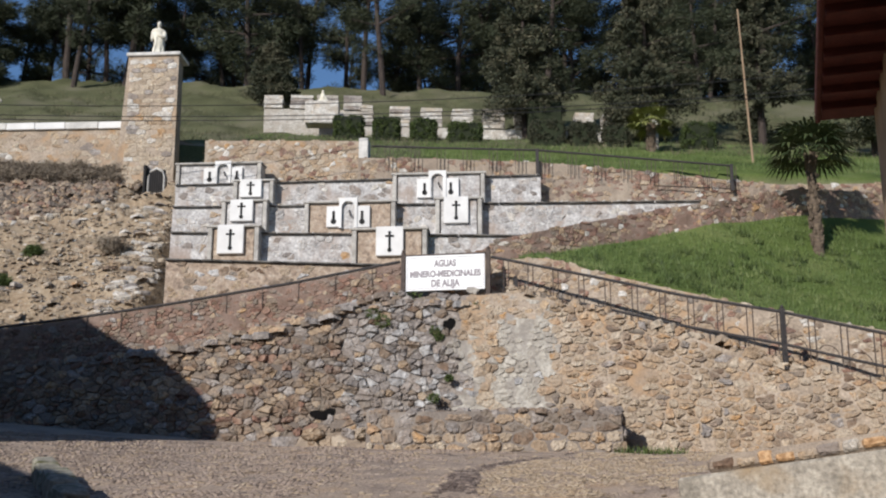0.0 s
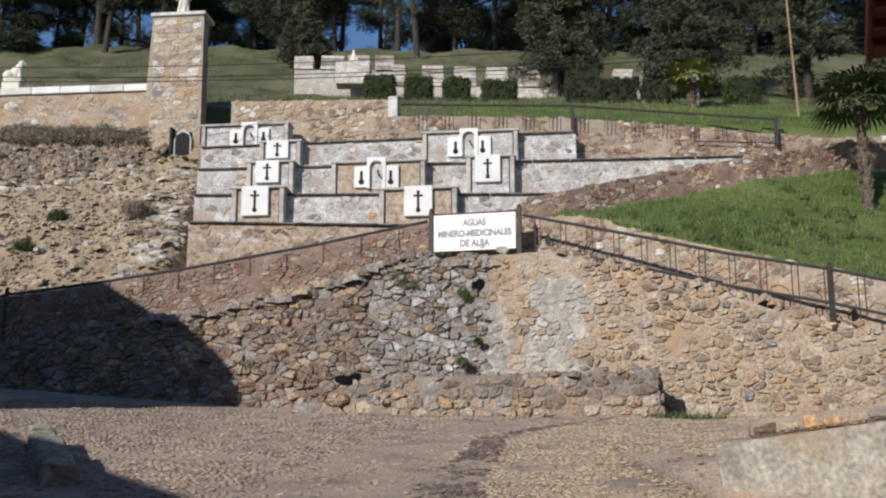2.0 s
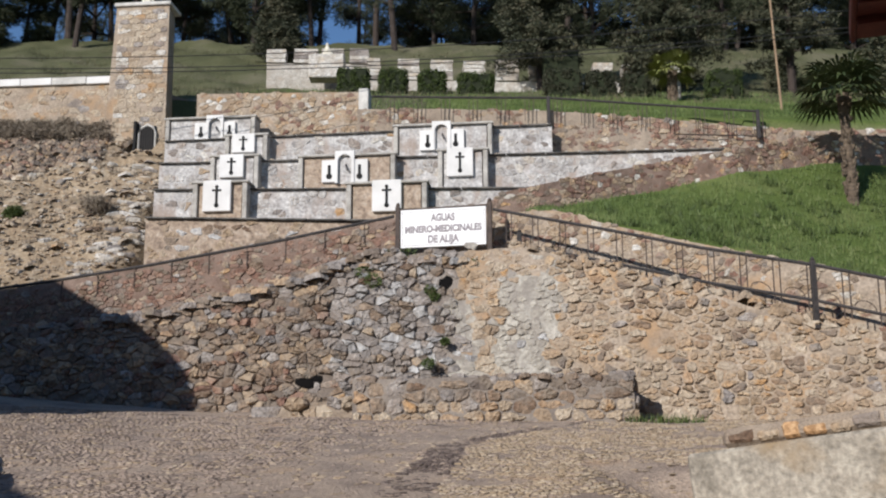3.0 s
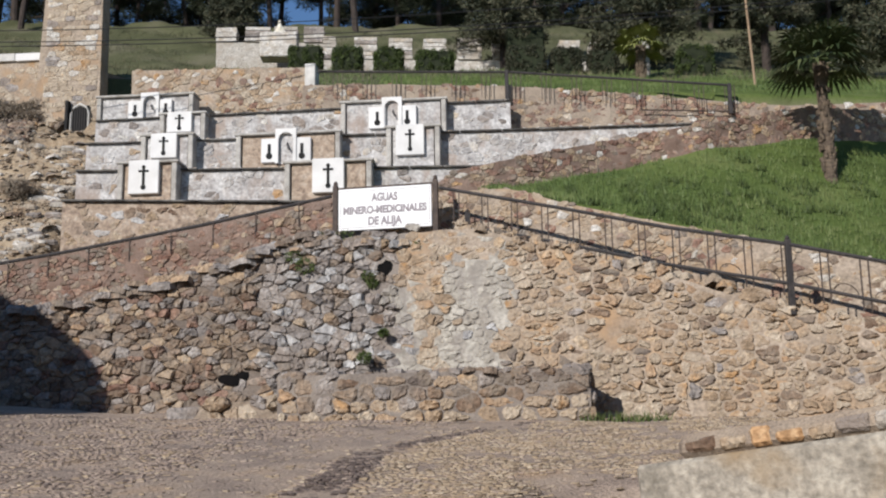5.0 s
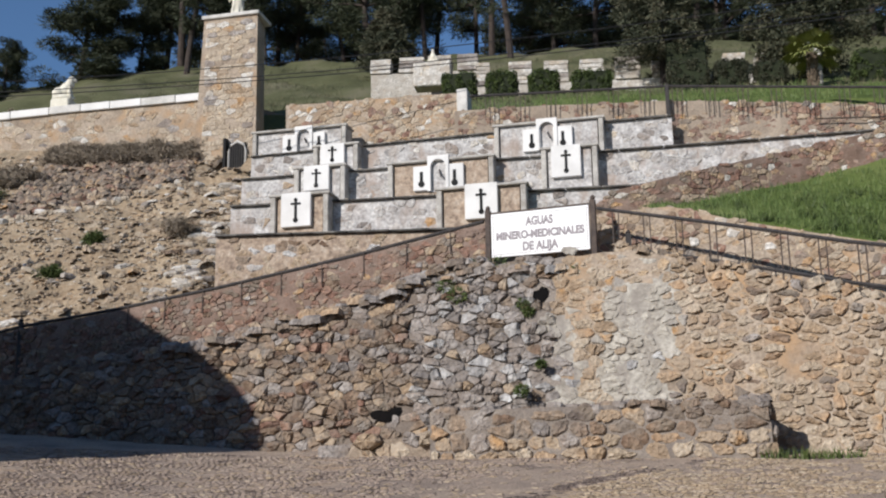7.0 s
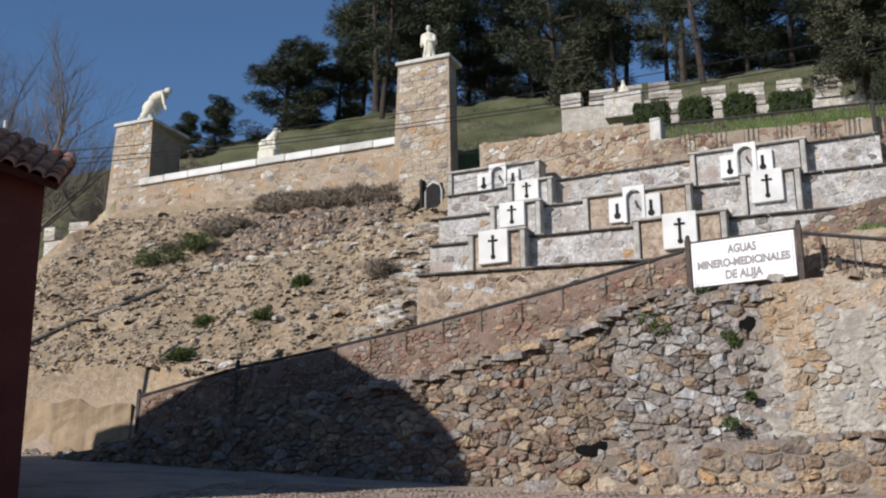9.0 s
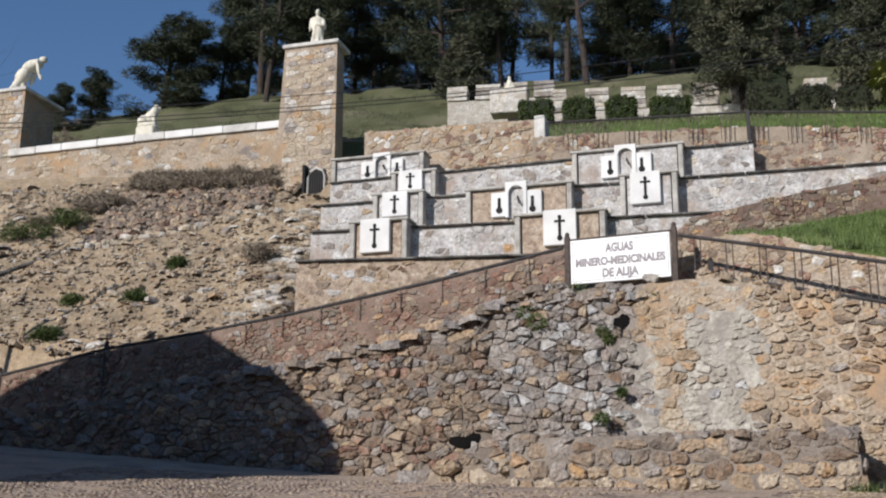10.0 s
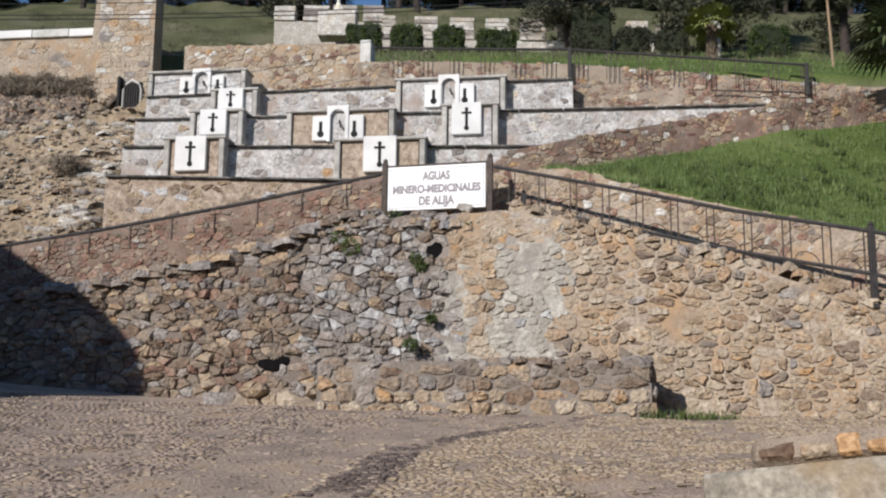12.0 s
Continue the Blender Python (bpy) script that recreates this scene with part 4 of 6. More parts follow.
# ---- statues ----
def statue(name, blobs, m, label):
    """Joined rounded masses, each (x, y, z, rx, ry, rz, tilt about y)."""
    bm = bmesh.new()
    for x, y, z, rx, ry, rz, tilt in blobs:
        vs = bmesh.ops.create_icosphere(bm, subdivisions=3, radius=1)["verts"]
        bmesh.ops.transform(bm, matrix=Matrix.Translation((x, y, z)) @ Matrix.Rotation(radians(tilt), 4, "Y") @ Matrix.Diagonal((rx, ry, rz, 1)), verts=vs)
    for v in bm.verts:
        v.co.x += 0.012 * math.sin(v.co.z * 9 + v.co.y * 25) + 0.01 * math.sin(v.co.x * 60)
    ob = part(name, bm, M_STATUE, None, smooth=True)
    ob.matrix_world = m
    mod = ob.modifiers.new("join", "REMESH")
    mod.mode, mod.voxel_size, mod.use_smooth_shade = "VOXEL", 0.022, True
    return tagged(ob, label, "statue")


standing = [(0, 0, 0.05, 0.24, 0.2, 0.08, 0), (0, 0, 0.35, 0.21, 0.19, 0.42, 0), (0.03, -0.03, 0.6, 0.2, 0.17, 0.4, 4), (0, 0, 1.0, 0.22, 0.15, 0.30, 0), (0, 0, 1.2, 0.24, 0.13, 0.12, 0),
            (0, 0, 1.34, 0.06, 0.06, 0.1, 0), (0, -0.01, 1.47, 0.09, 0.1, 0.125, 0), (-0.23, 0, 1.0, 0.065, 0.08, 0.25, 8), (0.22, -0.06, 1.02, 0.065, 0.08, 0.22, -14), (0.1, -0.17, 0.95, 0.16, 0.06, 0.06, 20),
            (-0.12, -0.14, 0.5, 0.05, 0.06, 0.45, 6), (0.06, -0.16, 0.42, 0.045, 0.05, 0.4, -4), (0.17, -0.1, 0.45, 0.05, 0.06, 0.42, -3)]
statue("statue_standing", standing, pose(-8.85, 39.0, 18.02, 0, 0, 12), "cream robed standing statue on the tall pier")
stooping = [(-0.25, 0, 0.06, 0.42, 0.26, 0.08, 0), (-0.35, 0, 0.4, 0.15, 0.16, 0.46, 20), (-0.12, 0.05, 0.35, 0.13, 0.13, 0.4, -6), (-0.15, 0, 0.8, 0.22, 0.2, 0.3, 30), (0.1, 0, 1.12, 0.34, 0.2, 0.2, -24),
            (0.3, 0, 1.2, 0.15, 0.22, 0.15, 0), (0.47, 0, 1.33, 0.12, 0.1, 0.12, 0), (0.42, -0.2, 0.95, 0.06, 0.06, 0.28, -12), (0.5, -0.2, 0.68, 0.05, 0.05, 0.16, -30), (0.1, 0.2, 0.8, 0.07, 0.07, 0.3, 15), (-0.42, 0, 0.3, 0.12, 0.2, 0.3, 24)]
statue("statue_stooping", stooping, pose(-20.95, 41.7, 18.07, 0, 0, 4) @ Matrix.Scale(1.2, 4), "cream robed stooping statue on the end pier")
crouch = [(0, 0, 0.12, 0.45, 0.22, 0.14, 0), (-0.22, 0, 0.32, 0.24, 0.2, 0.26, 20), (0.08, 0, 0.5, 0.24, 0.18, 0.3, 24), (0.22, 0, 0.72, 0.17, 0.18, 0.2, 0), (0.28, -0.02, 0.88, 0.15, 0.15, 0.15, 0), (0.4, -0.02, 0.85, 0.09, 0.09, 0.08, 0), (0.26, -0.12, 0.3, 0.07, 0.07, 0.3, -6), (0.26, 0.12, 0.3, 0.07, 0.07, 0.3, -6)]
statue("statue_seated_animal", crouch, pose(-14.95, 39.55, 15.79, 0, 0, 10) @ Matrix.Scale(0.85, 4), "cream seated animal statue on the parapet")
pedestal = part("pedestal", box(-0.34, 0.34, -0.26, 0.26, 0, 0.43, bevel=0.04), M_STATUE, None)
pedestal.matrix_world = pose(-14.95, 39.55, 15.38, 0, 0, -5.7)
tagged(pedestal, "cream plinth under the seated animal", "pedestal")
shell = [(0, 0, 0.1, 0.3, 0.15, 0.1, 0), (0, 0, 0.3, 0.12, 0.1, 0.28, 0), (-0.14, 0, 0.2, 0.07, 0.08, 0.2, 20), (0.14, 0, 0.2, 0.07, 0.08, 0.2, -20), (0, 0, 0.58, 0.07, 0.08, 0.1, 0)]


# ---- crenellated walls on the hill ----
def merlon(x, y, z, w, d, h, parent):
    n = max(3, int(h / 0.16))
    for k in range(n):
        z0 = z + h * k / n
        p = part("slab", box(-w / 2 - rng.uniform(-0.01, 0.03), w / 2 + rng.uniform(-0.01, 0.03), -d / 2 - rng.uniform(0, 0.04), d / 2, 0, h / n - 0.012, bevel=0.012, rough=0.012), rng.choice([PALE[0], PALE[0], PALE[0], GREY[0]]), parent)
        p.location = (x, y, z0)


def crenellation(name, spans, base, y, depth, low, label):
    """A wall with merlons: spans of (x0, x1, top); between them the wall stops at low."""
    ob = empty(name, pose(0, 0, 0), label, "wall", kind="structure")
    x0, x1 = min(s[0] for s in spans), max(s[1] for s in spans)
    verts = box(x0, x1, y, y + depth, base, low, bevel=0.02)
    part("wall_body", verts, PALE[0], ob)
    for a, b, top in spans:
        merlon((a + b) / 2, y + depth / 2 - 0.03, low, b - a, depth + 0.05, top - low, ob)
    return ob


crenellation("wall_crenellated_high", [(-5.7, -4.88, 20.25), (-4.5, -3.5, 20.29), (-3.3, -2.35, 20.31), (-2.08, -1.26, 20.33)], 17.6, 48.0, 0.7, 19.62, "pale stone battlement wall with tall merlons")
crenellation("wall_crenellated_low", [(-1.3, -0.75, 19.73), (0.02, 0.94, 19.72), (1.45, 2.39, 19.68), (2.89, 3.8, 19.66), (4.3, 5.27, 19.7), (5.8, 6.3, 19.66), (8.56, 9.41, 19.63), (9.9, 10.45, 19.6)], 17.2, 47.6, 0.6, 18.75, "low pale stone battlement wall along the hill")
ped = part("pedestal", box(-0.75, 0.75, -0.4, 0.4, 0, 1.05, bevel=0.04), PALE[0], None)
ped.matrix_world = pose(-3.0, 46.9, 18.45, 0, 0, -3)
tagged(ped, "pale stone plinth in front of the battlement", "pedestal")
statue("statue_small", shell, pose(-3.0, 46.9, 19.5, 0, 0, 0) @ Matrix.Scale(0.95, 4), "small cream figure group on a stone plinth")
crenellation("wall_crenellated_far", [(-27.1, -26.6, 15.2), (-25.9, -25.0, 15.3), (-24.6, -24.2, 15.35)], 12.5, 44.0, 0.5, 14.6, "pale crenellated wall behind the bank")


# ---- houses ----
def red_house():
    """A narrow house whose side runs straight back from its corner."""
    m = Matrix.Translation((-10.0, 20.06, 2.4)) @ Matrix.Rotation(math.atan2(0.585, 0.81), 4, "Z")
    ob = empty("red_house", m, "red limewashed house with a clay tile roof", "house")
    prof = ((0, -0.8), (0, 5.6), (-3.2, 6.5), (-3.2, -0.8))
    verts = [(x, y, z) for y in (0, 1.3) for x, z in prof]
    faces = [(0, 1, 2, 3), (7, 6, 5, 4)] + [(k, 4 + k, 4 + (k + 1) % 4, (k + 1) % 4) for k in range(4)]
    body = new("wall", mesh_of("wall", verts, faces, M_RED_WALL))
    body.parent = ob
    bpy.context.view_layer.update()
    return ob


def tiles_on(house, m, across, up, rows):
    """A slope of barrel tiles: m's x axis runs up the slope, its y axis along the eave."""
    deck = part("roof_deck", box(0, up, 0, across, -0.13, -0.01), M_WOOD, house, "dark wooden roof boards")
    deck.matrix_basis = m
    length = up / rows * 1.15
    b, n, ring = bmesh.new(), 5, []
    for s, rad in ((0, 0.125), (length, 0.105)):
        arc = [(rad * math.cos(math.pi * j / n), rad * 0.8 * math.sin(math.pi * j / n)) for j in range(n + 1)]
        arc += [((rad - 0.025) * math.cos(math.pi * j / n), (rad - 0.025) * 0.8 * math.sin(math.pi * j / n)) for j in range(n, -1, -1)]
        ring.append([b.verts.new((s, u, v)) for u, v in arc])
    q = len(ring[0])
    for j in range(q):
        b.faces.new((ring[0][j], ring[0][(j + 1) % q], ring[1][(j + 1) % q], ring[1][j]))
    for rr in ring:
        for j in range(n):
            b.faces.new((rr[j], rr[j + 1], rr[q - 2 - j], rr[q - 1 - j]))
    bmesh.ops.recalc_face_normals(b, faces=b.faces)
    me = bpy.data.meshes.new("tile")
    b.to_mesh(me)
    b.free()
    me.materials.append(M_ROOF[0])
    for r in range(rows):
        for k in range(int(across / 0.24)):
            t = new("tile", me)
            t.parent = house
            t.matrix_basis = m @ pose(up * r / rows + rng.uniform(-0.03, 0.02) - 0.05, 0.12 + 0.24 * k + rng.uniform(-0.012, 0.012), 0.01 + 0.012 * (r % 2), 0, rng.uniform(-1.5, 1.5) + 1.5, rng.uniform(-2, 2))


house = red_house()
up_axis, along = Vector((0, 0.84, 0.54)), Vector((-0.96, 0, 0.28))
up_axis = (up_axis - along * up_axis.dot(along)).normalized()
along.normalize()
face = up_axis.cross(along)
tiles_on(house, Matrix(((up_axis.x, along.x, face.x, 0.22), (up_axis.y, along.y, face.y, -0.45), (up_axis.z, along.z, face.z, 5.5), (0, 0, 0, 1))), 3.9, 1.9, 6)


def barn():
    """The unseen tall building up the street, shaped so its gable throws the long shadow on the wall."""
    m = Matrix.Translation((-12.0, 16.7, 0)) @ Matrix.Rotation(math.atan2(0.612, -0.79), 4, "Z")
    ob = empty("barn", m, "tall ochre gabled building with a clay tile roof", "house")
    roof = ((-0.5, 9.15), (-0.15, 9.8), (0.53, 10.36), (1.65, 10.92), (5.6, 12.7), (11.1, 9.2))
    prof = ((-0.46, 0.8), *((x, z - 0.02) for x, z in roof[:1]), *((x, z - 0.02) for x, z in roof[1:5]), (10.6, 9.45), (10.6, 0.8))
    n = len(prof)
    # Unseen length toward the sun is added to block sky from the shaded wall.
    verts = [(x, y, z) for y in (0, 24.0) for x, z in prof]
    faces = [tuple(range(n)), tuple(range(2 * n - 1, n - 1, -1))] + [(k, n + k, n + (k + 1) % n, (k + 1) % n) for k in range(n)]
    body = new("wall", mesh_of("wall", verts, faces, M_OCHRE))
    body.parent = ob
    for pts in zip(roof, roof[1:]):
        bm = bmesh.new()
        vs = [bm.verts.new((x, y, z + dz)) for dz in (0, 0.1) for x, z in pts for y in (-0.2, 24.2)]
        for f in ((0, 1, 3, 2), (4, 6, 7, 5), (0, 2, 6, 4), (1, 5, 7, 3), (0, 4, 5, 1), (2, 3, 7, 6)):
            bm.faces.new([vs[k] for k in f])
        part("roof_slope", bm, M_ROOF[0], ob, "clay tile slope")
    return ob


barn()


def right_house():
    """The building whose eave hangs over the street; its front runs back along the walk."""
    d = Vector((0.40, 1.0, 0)).normalized()
    n = Vector((d.y, -d.x, 0))
    far = Vector((6.16, 16.0, 0)) + n * 0.62
    m = Matrix(((d.x, n.x, 0, far.x), (d.y, n.y, 0, far.y), (0, 0, 1, 0), (0, 0, 0, 1)))
    ob = empty("corner_house", m, "ochre rendered house with a deep dark wooden eave", "house")
    part("wall", box(-22, -0.05, 0.22, 7, -0.5, 7.95), M_OCHRE, ob)
    part("eave_board", box(-22.3, 0.25, -0.62, 0.5, 7.86, 8.0, bevel=0.01), M_WOOD, ob, "dark red wooden eave")
    part("gutter", box(-22.3, 0.27, -0.66, -0.58, 7.82, 8.06, bevel=0.02), M_WOOD, ob)
    for k in range(30):
        part("rafter_end", box(-0.6 - 0.72 * k, -0.48 - 0.72 * k, -0.58, 0.36, 7.74, 7.88, bevel=0.01), M_WOOD, ob)
    roof = bmesh.new()
    vs = [roof.verts.new(v) for v in ((-22.3, -0.62, 8.01), (0.25, -0.62, 8.01), (0.25, 3.5, 9.6), (-22.3, 3.5, 9.6), (0.25, 7.6, 8.01), (-22.3, 7.6, 8.01))]
    for f in ((0, 1, 2, 3), (3, 2, 4, 5), (1, 4, 2), (0, 3, 5), (0, 5, 4, 1)):
        roof.faces.new([vs[k] for k in f])
    part("roof", roof, M_ROOF[0], ob, "clay tile roof")
    return ob


corner_house = right_house()


def street_house(x, y, w, d, h, turn, label):
    """A plain unseen house, added beside or behind the walk to block light."""
    ob = empty("street_house", pose(x, y, street(x, y) - 0.4, 0, 0, turn), label, "house", "houses down the street")
    part("wall", box(-w / 2, w / 2, -d / 2, d / 2, 0, h), M_OCHRE, ob)
    bm = bmesh.new()
    vs = [bm.verts.new(p) for p in ((-w / 2 - 0.3, -d / 2 - 0.4, h), (w / 2 + 0.3, -d / 2 - 0.4, h), (w / 2 + 0.3, d / 2 + 0.4, h), (-w / 2 - 0.3, d / 2 + 0.4, h), (-w / 2 - 0.3, 0, h + 1.8), (w / 2 + 0.3, 0, h + 1.8))]
    for f in ((0, 1, 5, 4), (2, 3, 4, 5), (0, 4, 3), (1, 2, 5), (0, 3, 2, 1)):
        bm.faces.new([vs[k] for k in f])
    part("roof", bm, M_ROOF[0], ob, "clay tile roof")


# Added out of view: its eave and ridge shade the ground left of the kerb.
street_house(-11.8, 5.3, 15, 4.2, 4.95, 111, "unseen low ochre house added to shade the ground beside the kerb")
# Added unseen row: closes the street behind the walk, holds back low sky light.
for x in (-24, -14.5, -4, 5.5):
    street_house(x, -15 - 0.1 * x, 9.2, 7, 6.5, 4, "unseen plain ochre house added to close the street and block low sky")


# ---- street furniture of stone: trough ledge, corner walls ----
def y_trough(x):
    return 23.2 - 0.2 * x


trough = wall("wall_trough", -0.95, 4.3, y_trough, lambda x: street(x, 23) - 0.3, lambda x: 3.74, 0.85, M_MORTAR_DARK, "low ledge of dark rounded stones at the foot of the wall", step=0.2, bumps=0.04)
trough_left = wall("wall_ledge", -3.0, -0.9, lambda x: 24.2 - 0.24 * x - 0.55, lambda x: street(x, 24) - 0.3, lambda x: 3.42 - 0.1 * (x + 1.2) ** 2, 0.7, M_MORTAR, "rough tan ledge at the foot of the wall", step=0.15, bumps=0.12, rag=0.1)

# the low concrete and stone wall beside the corner house
corner = empty("corner_wall", pose(3.12, 14.35, 1.86, 0, -6, -44), "low concrete wall topped with orange stones", "wall", kind="structure")
part("concrete_base", box(0, 4.6, 0, 1.1, -1.5, 0.27, bevel=0.04, rough=0.01), M_CONCRETE, corner, "pale concrete base")
kerb = part("mortar_bed", box(0.42, 4.6, 0.06, 1.0, 0.27, 0.47, bevel=0.07, rough=0.02), M_MORTAR, corner)
x, count = 0.5, 0
M_ORANGE = material("orange_stone", [(0.31, 0.18, 0.085), (0.39, 0.24, 0.125), (0.42, 0.30, 0.18)], scale=9, bump=1.0, fine=18, spread=0.45)
while x < 4.3:
    w = rng.uniform(0.2, 0.34)
    kind = (BROWN[0], TAN[0], M_ORANGE, M_ORANGE, TAN[0], GREY[0], PALE[0], M_ORANGE, TAN[0], GREY[0], M_ORANGE, TAN[0])[count % 12]
    part("stone", box(x, x + w, 0.04, 0.25, 0.29 + rng.uniform(0, 0.02), 0.45 - rng.uniform(0, 0.04), bevel=0.035, rough=0.018), kind, corner)
    count += 1
    x += w + 0.012
left_kerb = empty("kerb_wall", pose(-3.95, 12.15, 1.95, 8, 0, 21), "narrow mossy concrete wall beside the street", "wall", kind="structure")
for k in range(5):
    bm = box(-0.31 - 0.03 * (k % 2), rng.uniform(-0.02, 0.02), 0.7 * k, 0.7 * k + 0.69, -0.8, rng.uniform(-0.04, 0.02), bevel=0.035, rough=0.02)
    part("block", bm, M_MOSSY, left_kerb)


# ---- leaves, grass and brush ----
def leaf_cloud(centres, per, size, spread, seed, flat=0.0, long=1.0, wide=0.5):
    """Many small leaf blades round the centres, as arrays for one mesh."""
    r = np.random.RandomState(seed)
    c = np.repeat(np.array([p[:3] for p in centres]), per, axis=0)
    rad = np.repeat(np.array([p[3] for p in centres]), per)
    n = len(c)
    d = r.normal(size=(n, 3))
    d /= np.linalg.norm(d, axis=1)[:, None]
    d[:, 2] *= 1 - flat
    p = c + d * (rad * r.uniform(0.45, 1.0, n) ** 0.6 * spread)[:, None]
    a = r.normal(size=(n, 3))
    a[:, 2] *= 0.7
    a = a * 0.5 + d
    a /= np.linalg.norm(a, axis=1)[:, None]
    b = np.cross(a, r.normal(size=(n, 3)))
    b /= np.linalg.norm(b, axis=1)[:, None]
    s = (size * r.uniform(0.6, 1.4, n))[:, None]
    v = np.stack([p - a * s * long, p + b * s * wide, p + a * s * long, p - b * s * wide], axis=1).reshape(-1, 3)
    f = np.arange(n * 4).reshape(-1, 4)
    return v, f


def leaf_mesh(name, clouds, mat):
    v = np.concatenate([c[0] for c in clouds])
    off, fs = 0, []
    for cv, cf in clouds:
        fs.append(cf + off)
        off += len(cv)
    return mesh_of(name, v, np.concatenate(fs).tolist(), mat)


def limb(bm, p, d, length, r, r2, sides=6, bend=0.15, steps=5, rr=rng):
    pts, rad = [Vector(p)], [r]
    d = Vector(d).normalized()
    for k in range(steps):
        d = (d + Vector((rr.uniform(-bend, bend), rr.uniform(-bend, bend), rr.uniform(-bend, bend) * 0.5))).normalized()
        pts.append(pts[-1] + d * length / steps)
        rad.append(r + (r2 - r) * (k + 1) / steps)
    tube(pts, rad, sides, bm)
    return pts, d


def pine(seed, height, label, bare=0.45, width=2.4, dense=85):
    """A stone pine: leaning trunk, limbs, and an uneven crown of needle clumps."""
    r = random.Random(seed)
    ob = empty("pine_tree", pose(0, 0, 0), label, "tree", "pines on the hill")
    bm = bmesh.new()
    pts, d = limb(bm, (0, 0, -0.4), (r.uniform(-0.08, 0.08), r.uniform(-0.05, 0.05), 1), height + 0.2, 0.17, 0.05, 8, 0.07, 8, r)
    part("trunk", bm, M_BARK, ob)
    lm, clumps = bmesh.new(), []
    for k in range(16):
        f = bare + (1 - bare) * (k + 0.5) / 16
        base = pts[min(len(pts) - 1, int(f * 8))]
        a = r.uniform(0, 6.28)
        reach = width * (1.0 - 0.55 * abs((k / 16) - 0.35) * 1.4) * r.uniform(0.55, 1.1)
        q, _ = limb(lm, base, (math.cos(a), math.sin(a), r.uniform(0.05, 0.55)), reach, 0.07, 0.02, 5, 0.2, 4, r)
        for p in q[2:]:
            for _ in range(3):
                clumps.append((p.x + r.uniform(-0.5, 0.5), p.y + r.uniform(-0.5, 0.5), p.z + r.uniform(-0.2, 0.5), r.uniform(0.35, 0.75)))
    for k in range(10):
        clumps.append((pts[-1].x + r.uniform(-0.7, 0.7), pts[-1].y + r.uniform(-0.7, 0.7), height + r.uniform(-0.8, 0.4), r.uniform(0.4, 0.7)))
    tagged(part("branchwork", lm, M_BARK, ob), kind="stuff")
    crown = new("crown", leaf_mesh("crown", [leaf_cloud(clumps, dense, 0.08, 1.0, seed, 0.3, 2.1, 0.22)], M_NEEDLE))
    crown.parent = ob
    return ob


def cedar(seed, height, width, label):
    """A dense drooping conifer with tiers of sprays."""
    r = random.Random(seed)
    ob = empty("cedar_tree", pose(0, 0, 0), label, "tree", "cedars above the fence")
    bm = bmesh.new()
    pts, d = limb(bm, (0, 0, -0.3), (0, 0, 1), height, 0.2, 0.03, 8, 0.02, 8, r)
    part("trunk", bm, M_BARK, ob)
    lm, clumps = bmesh.new(), []
    for k in range(115):
        f = 0.1 + 0.88 * r.random()
        reach = width * (1 - f) ** 0.6 * r.uniform(0.65, 1.08) * (0.72 if f < 0.16 else 1)
        a = r.uniform(0, 6.28)
        z = height * f
        tip = Vector((math.cos(a) * reach, math.sin(a) * reach, z - 0.22 * reach + 0.25))
        if k % 3 == 0:
            tube([(0, 0, z), tip * 0.5 + Vector((0, 0, z * 0.5 + 0.1)), tip], [0.04, 0.03, 0.01], 4, lm)
        for q in (0.35, 0.6, 0.85, 1.0):
            clumps.append((tip.x * q, tip.y * q, z + (tip.z - z) * q, r.uniform(0.25, 0.5) * (0.6 + 0.4 * (1 - f))))
    tagged(part("branchwork", lm, M_BARK, ob), kind="stuff")
    crown = new("crown", leaf_mesh("crown", [leaf_cloud(clumps, 80, 0.062, 1.1, seed, 0.3, 1.8, 0.35)], M_CEDAR))
    crown.parent = ob
    return ob


kinds = [pine(11, 9.5, "tall dark pine with a bare lower trunk on the hill", 0.36, 2.6), pine(12, 11.5, "tall dark pine with a bare lower trunk on the hill", 0.42, 2.7), pine(13, 8.0, "dark bushy pine on the hill", 0.14, 2.9), pine(14, 10.5, "dark leaning pine on the hill", 0.34, 2.9)]
round_pine = pine(15, 6.0, "dense round dark pine at the edge of the wood", 0.06, 2.3, 170)
placed, tries = [], 0
rt = random.Random(5)
for row, (yy, gap, xa, xb) in enumerate(((60.5, 3.2, -17, 30), (65, 2.7, -19.5, 35), (71, 3.0, -22, 40), (80, 3.2, -25, 48), (91, 3.0, -24, 56), (70, 3.4, 9, 38), (100, 2.8, -20, 62))):
    x = xa + rt.uniform(0, gap)
    while x < xb:
        y = yy + rt.uniform(-1.6, 1.6)
        if not (row < 1 and rt.random() < 0.35):
            placed.append((x, y, rt.uniform(0.85, 1.25)))
        x += gap * rt.uniform(0.6, 1.4)
placed += [(-18.6, 62, 1.2), (-17.6, 60, 1.05), (-20.2, 64, 1.1)]
round_pine.matrix_basis = pose(-24.0, 61, hill_z(-24.0, 61) - 0.4)
round_pine.scale = (1.25, 1.25, 0.95)
for x, y, sc in ((-27.6, 59.5, 0.55), (-29.0, 58.5, 0.45), (-21.4, 63, 0.8)):
    copy_thing(round_pine, pose(x, y, hill_z(x, y) - 0.1, 0, 0, 50 * x)).scale = (sc, sc, sc)
first = set()
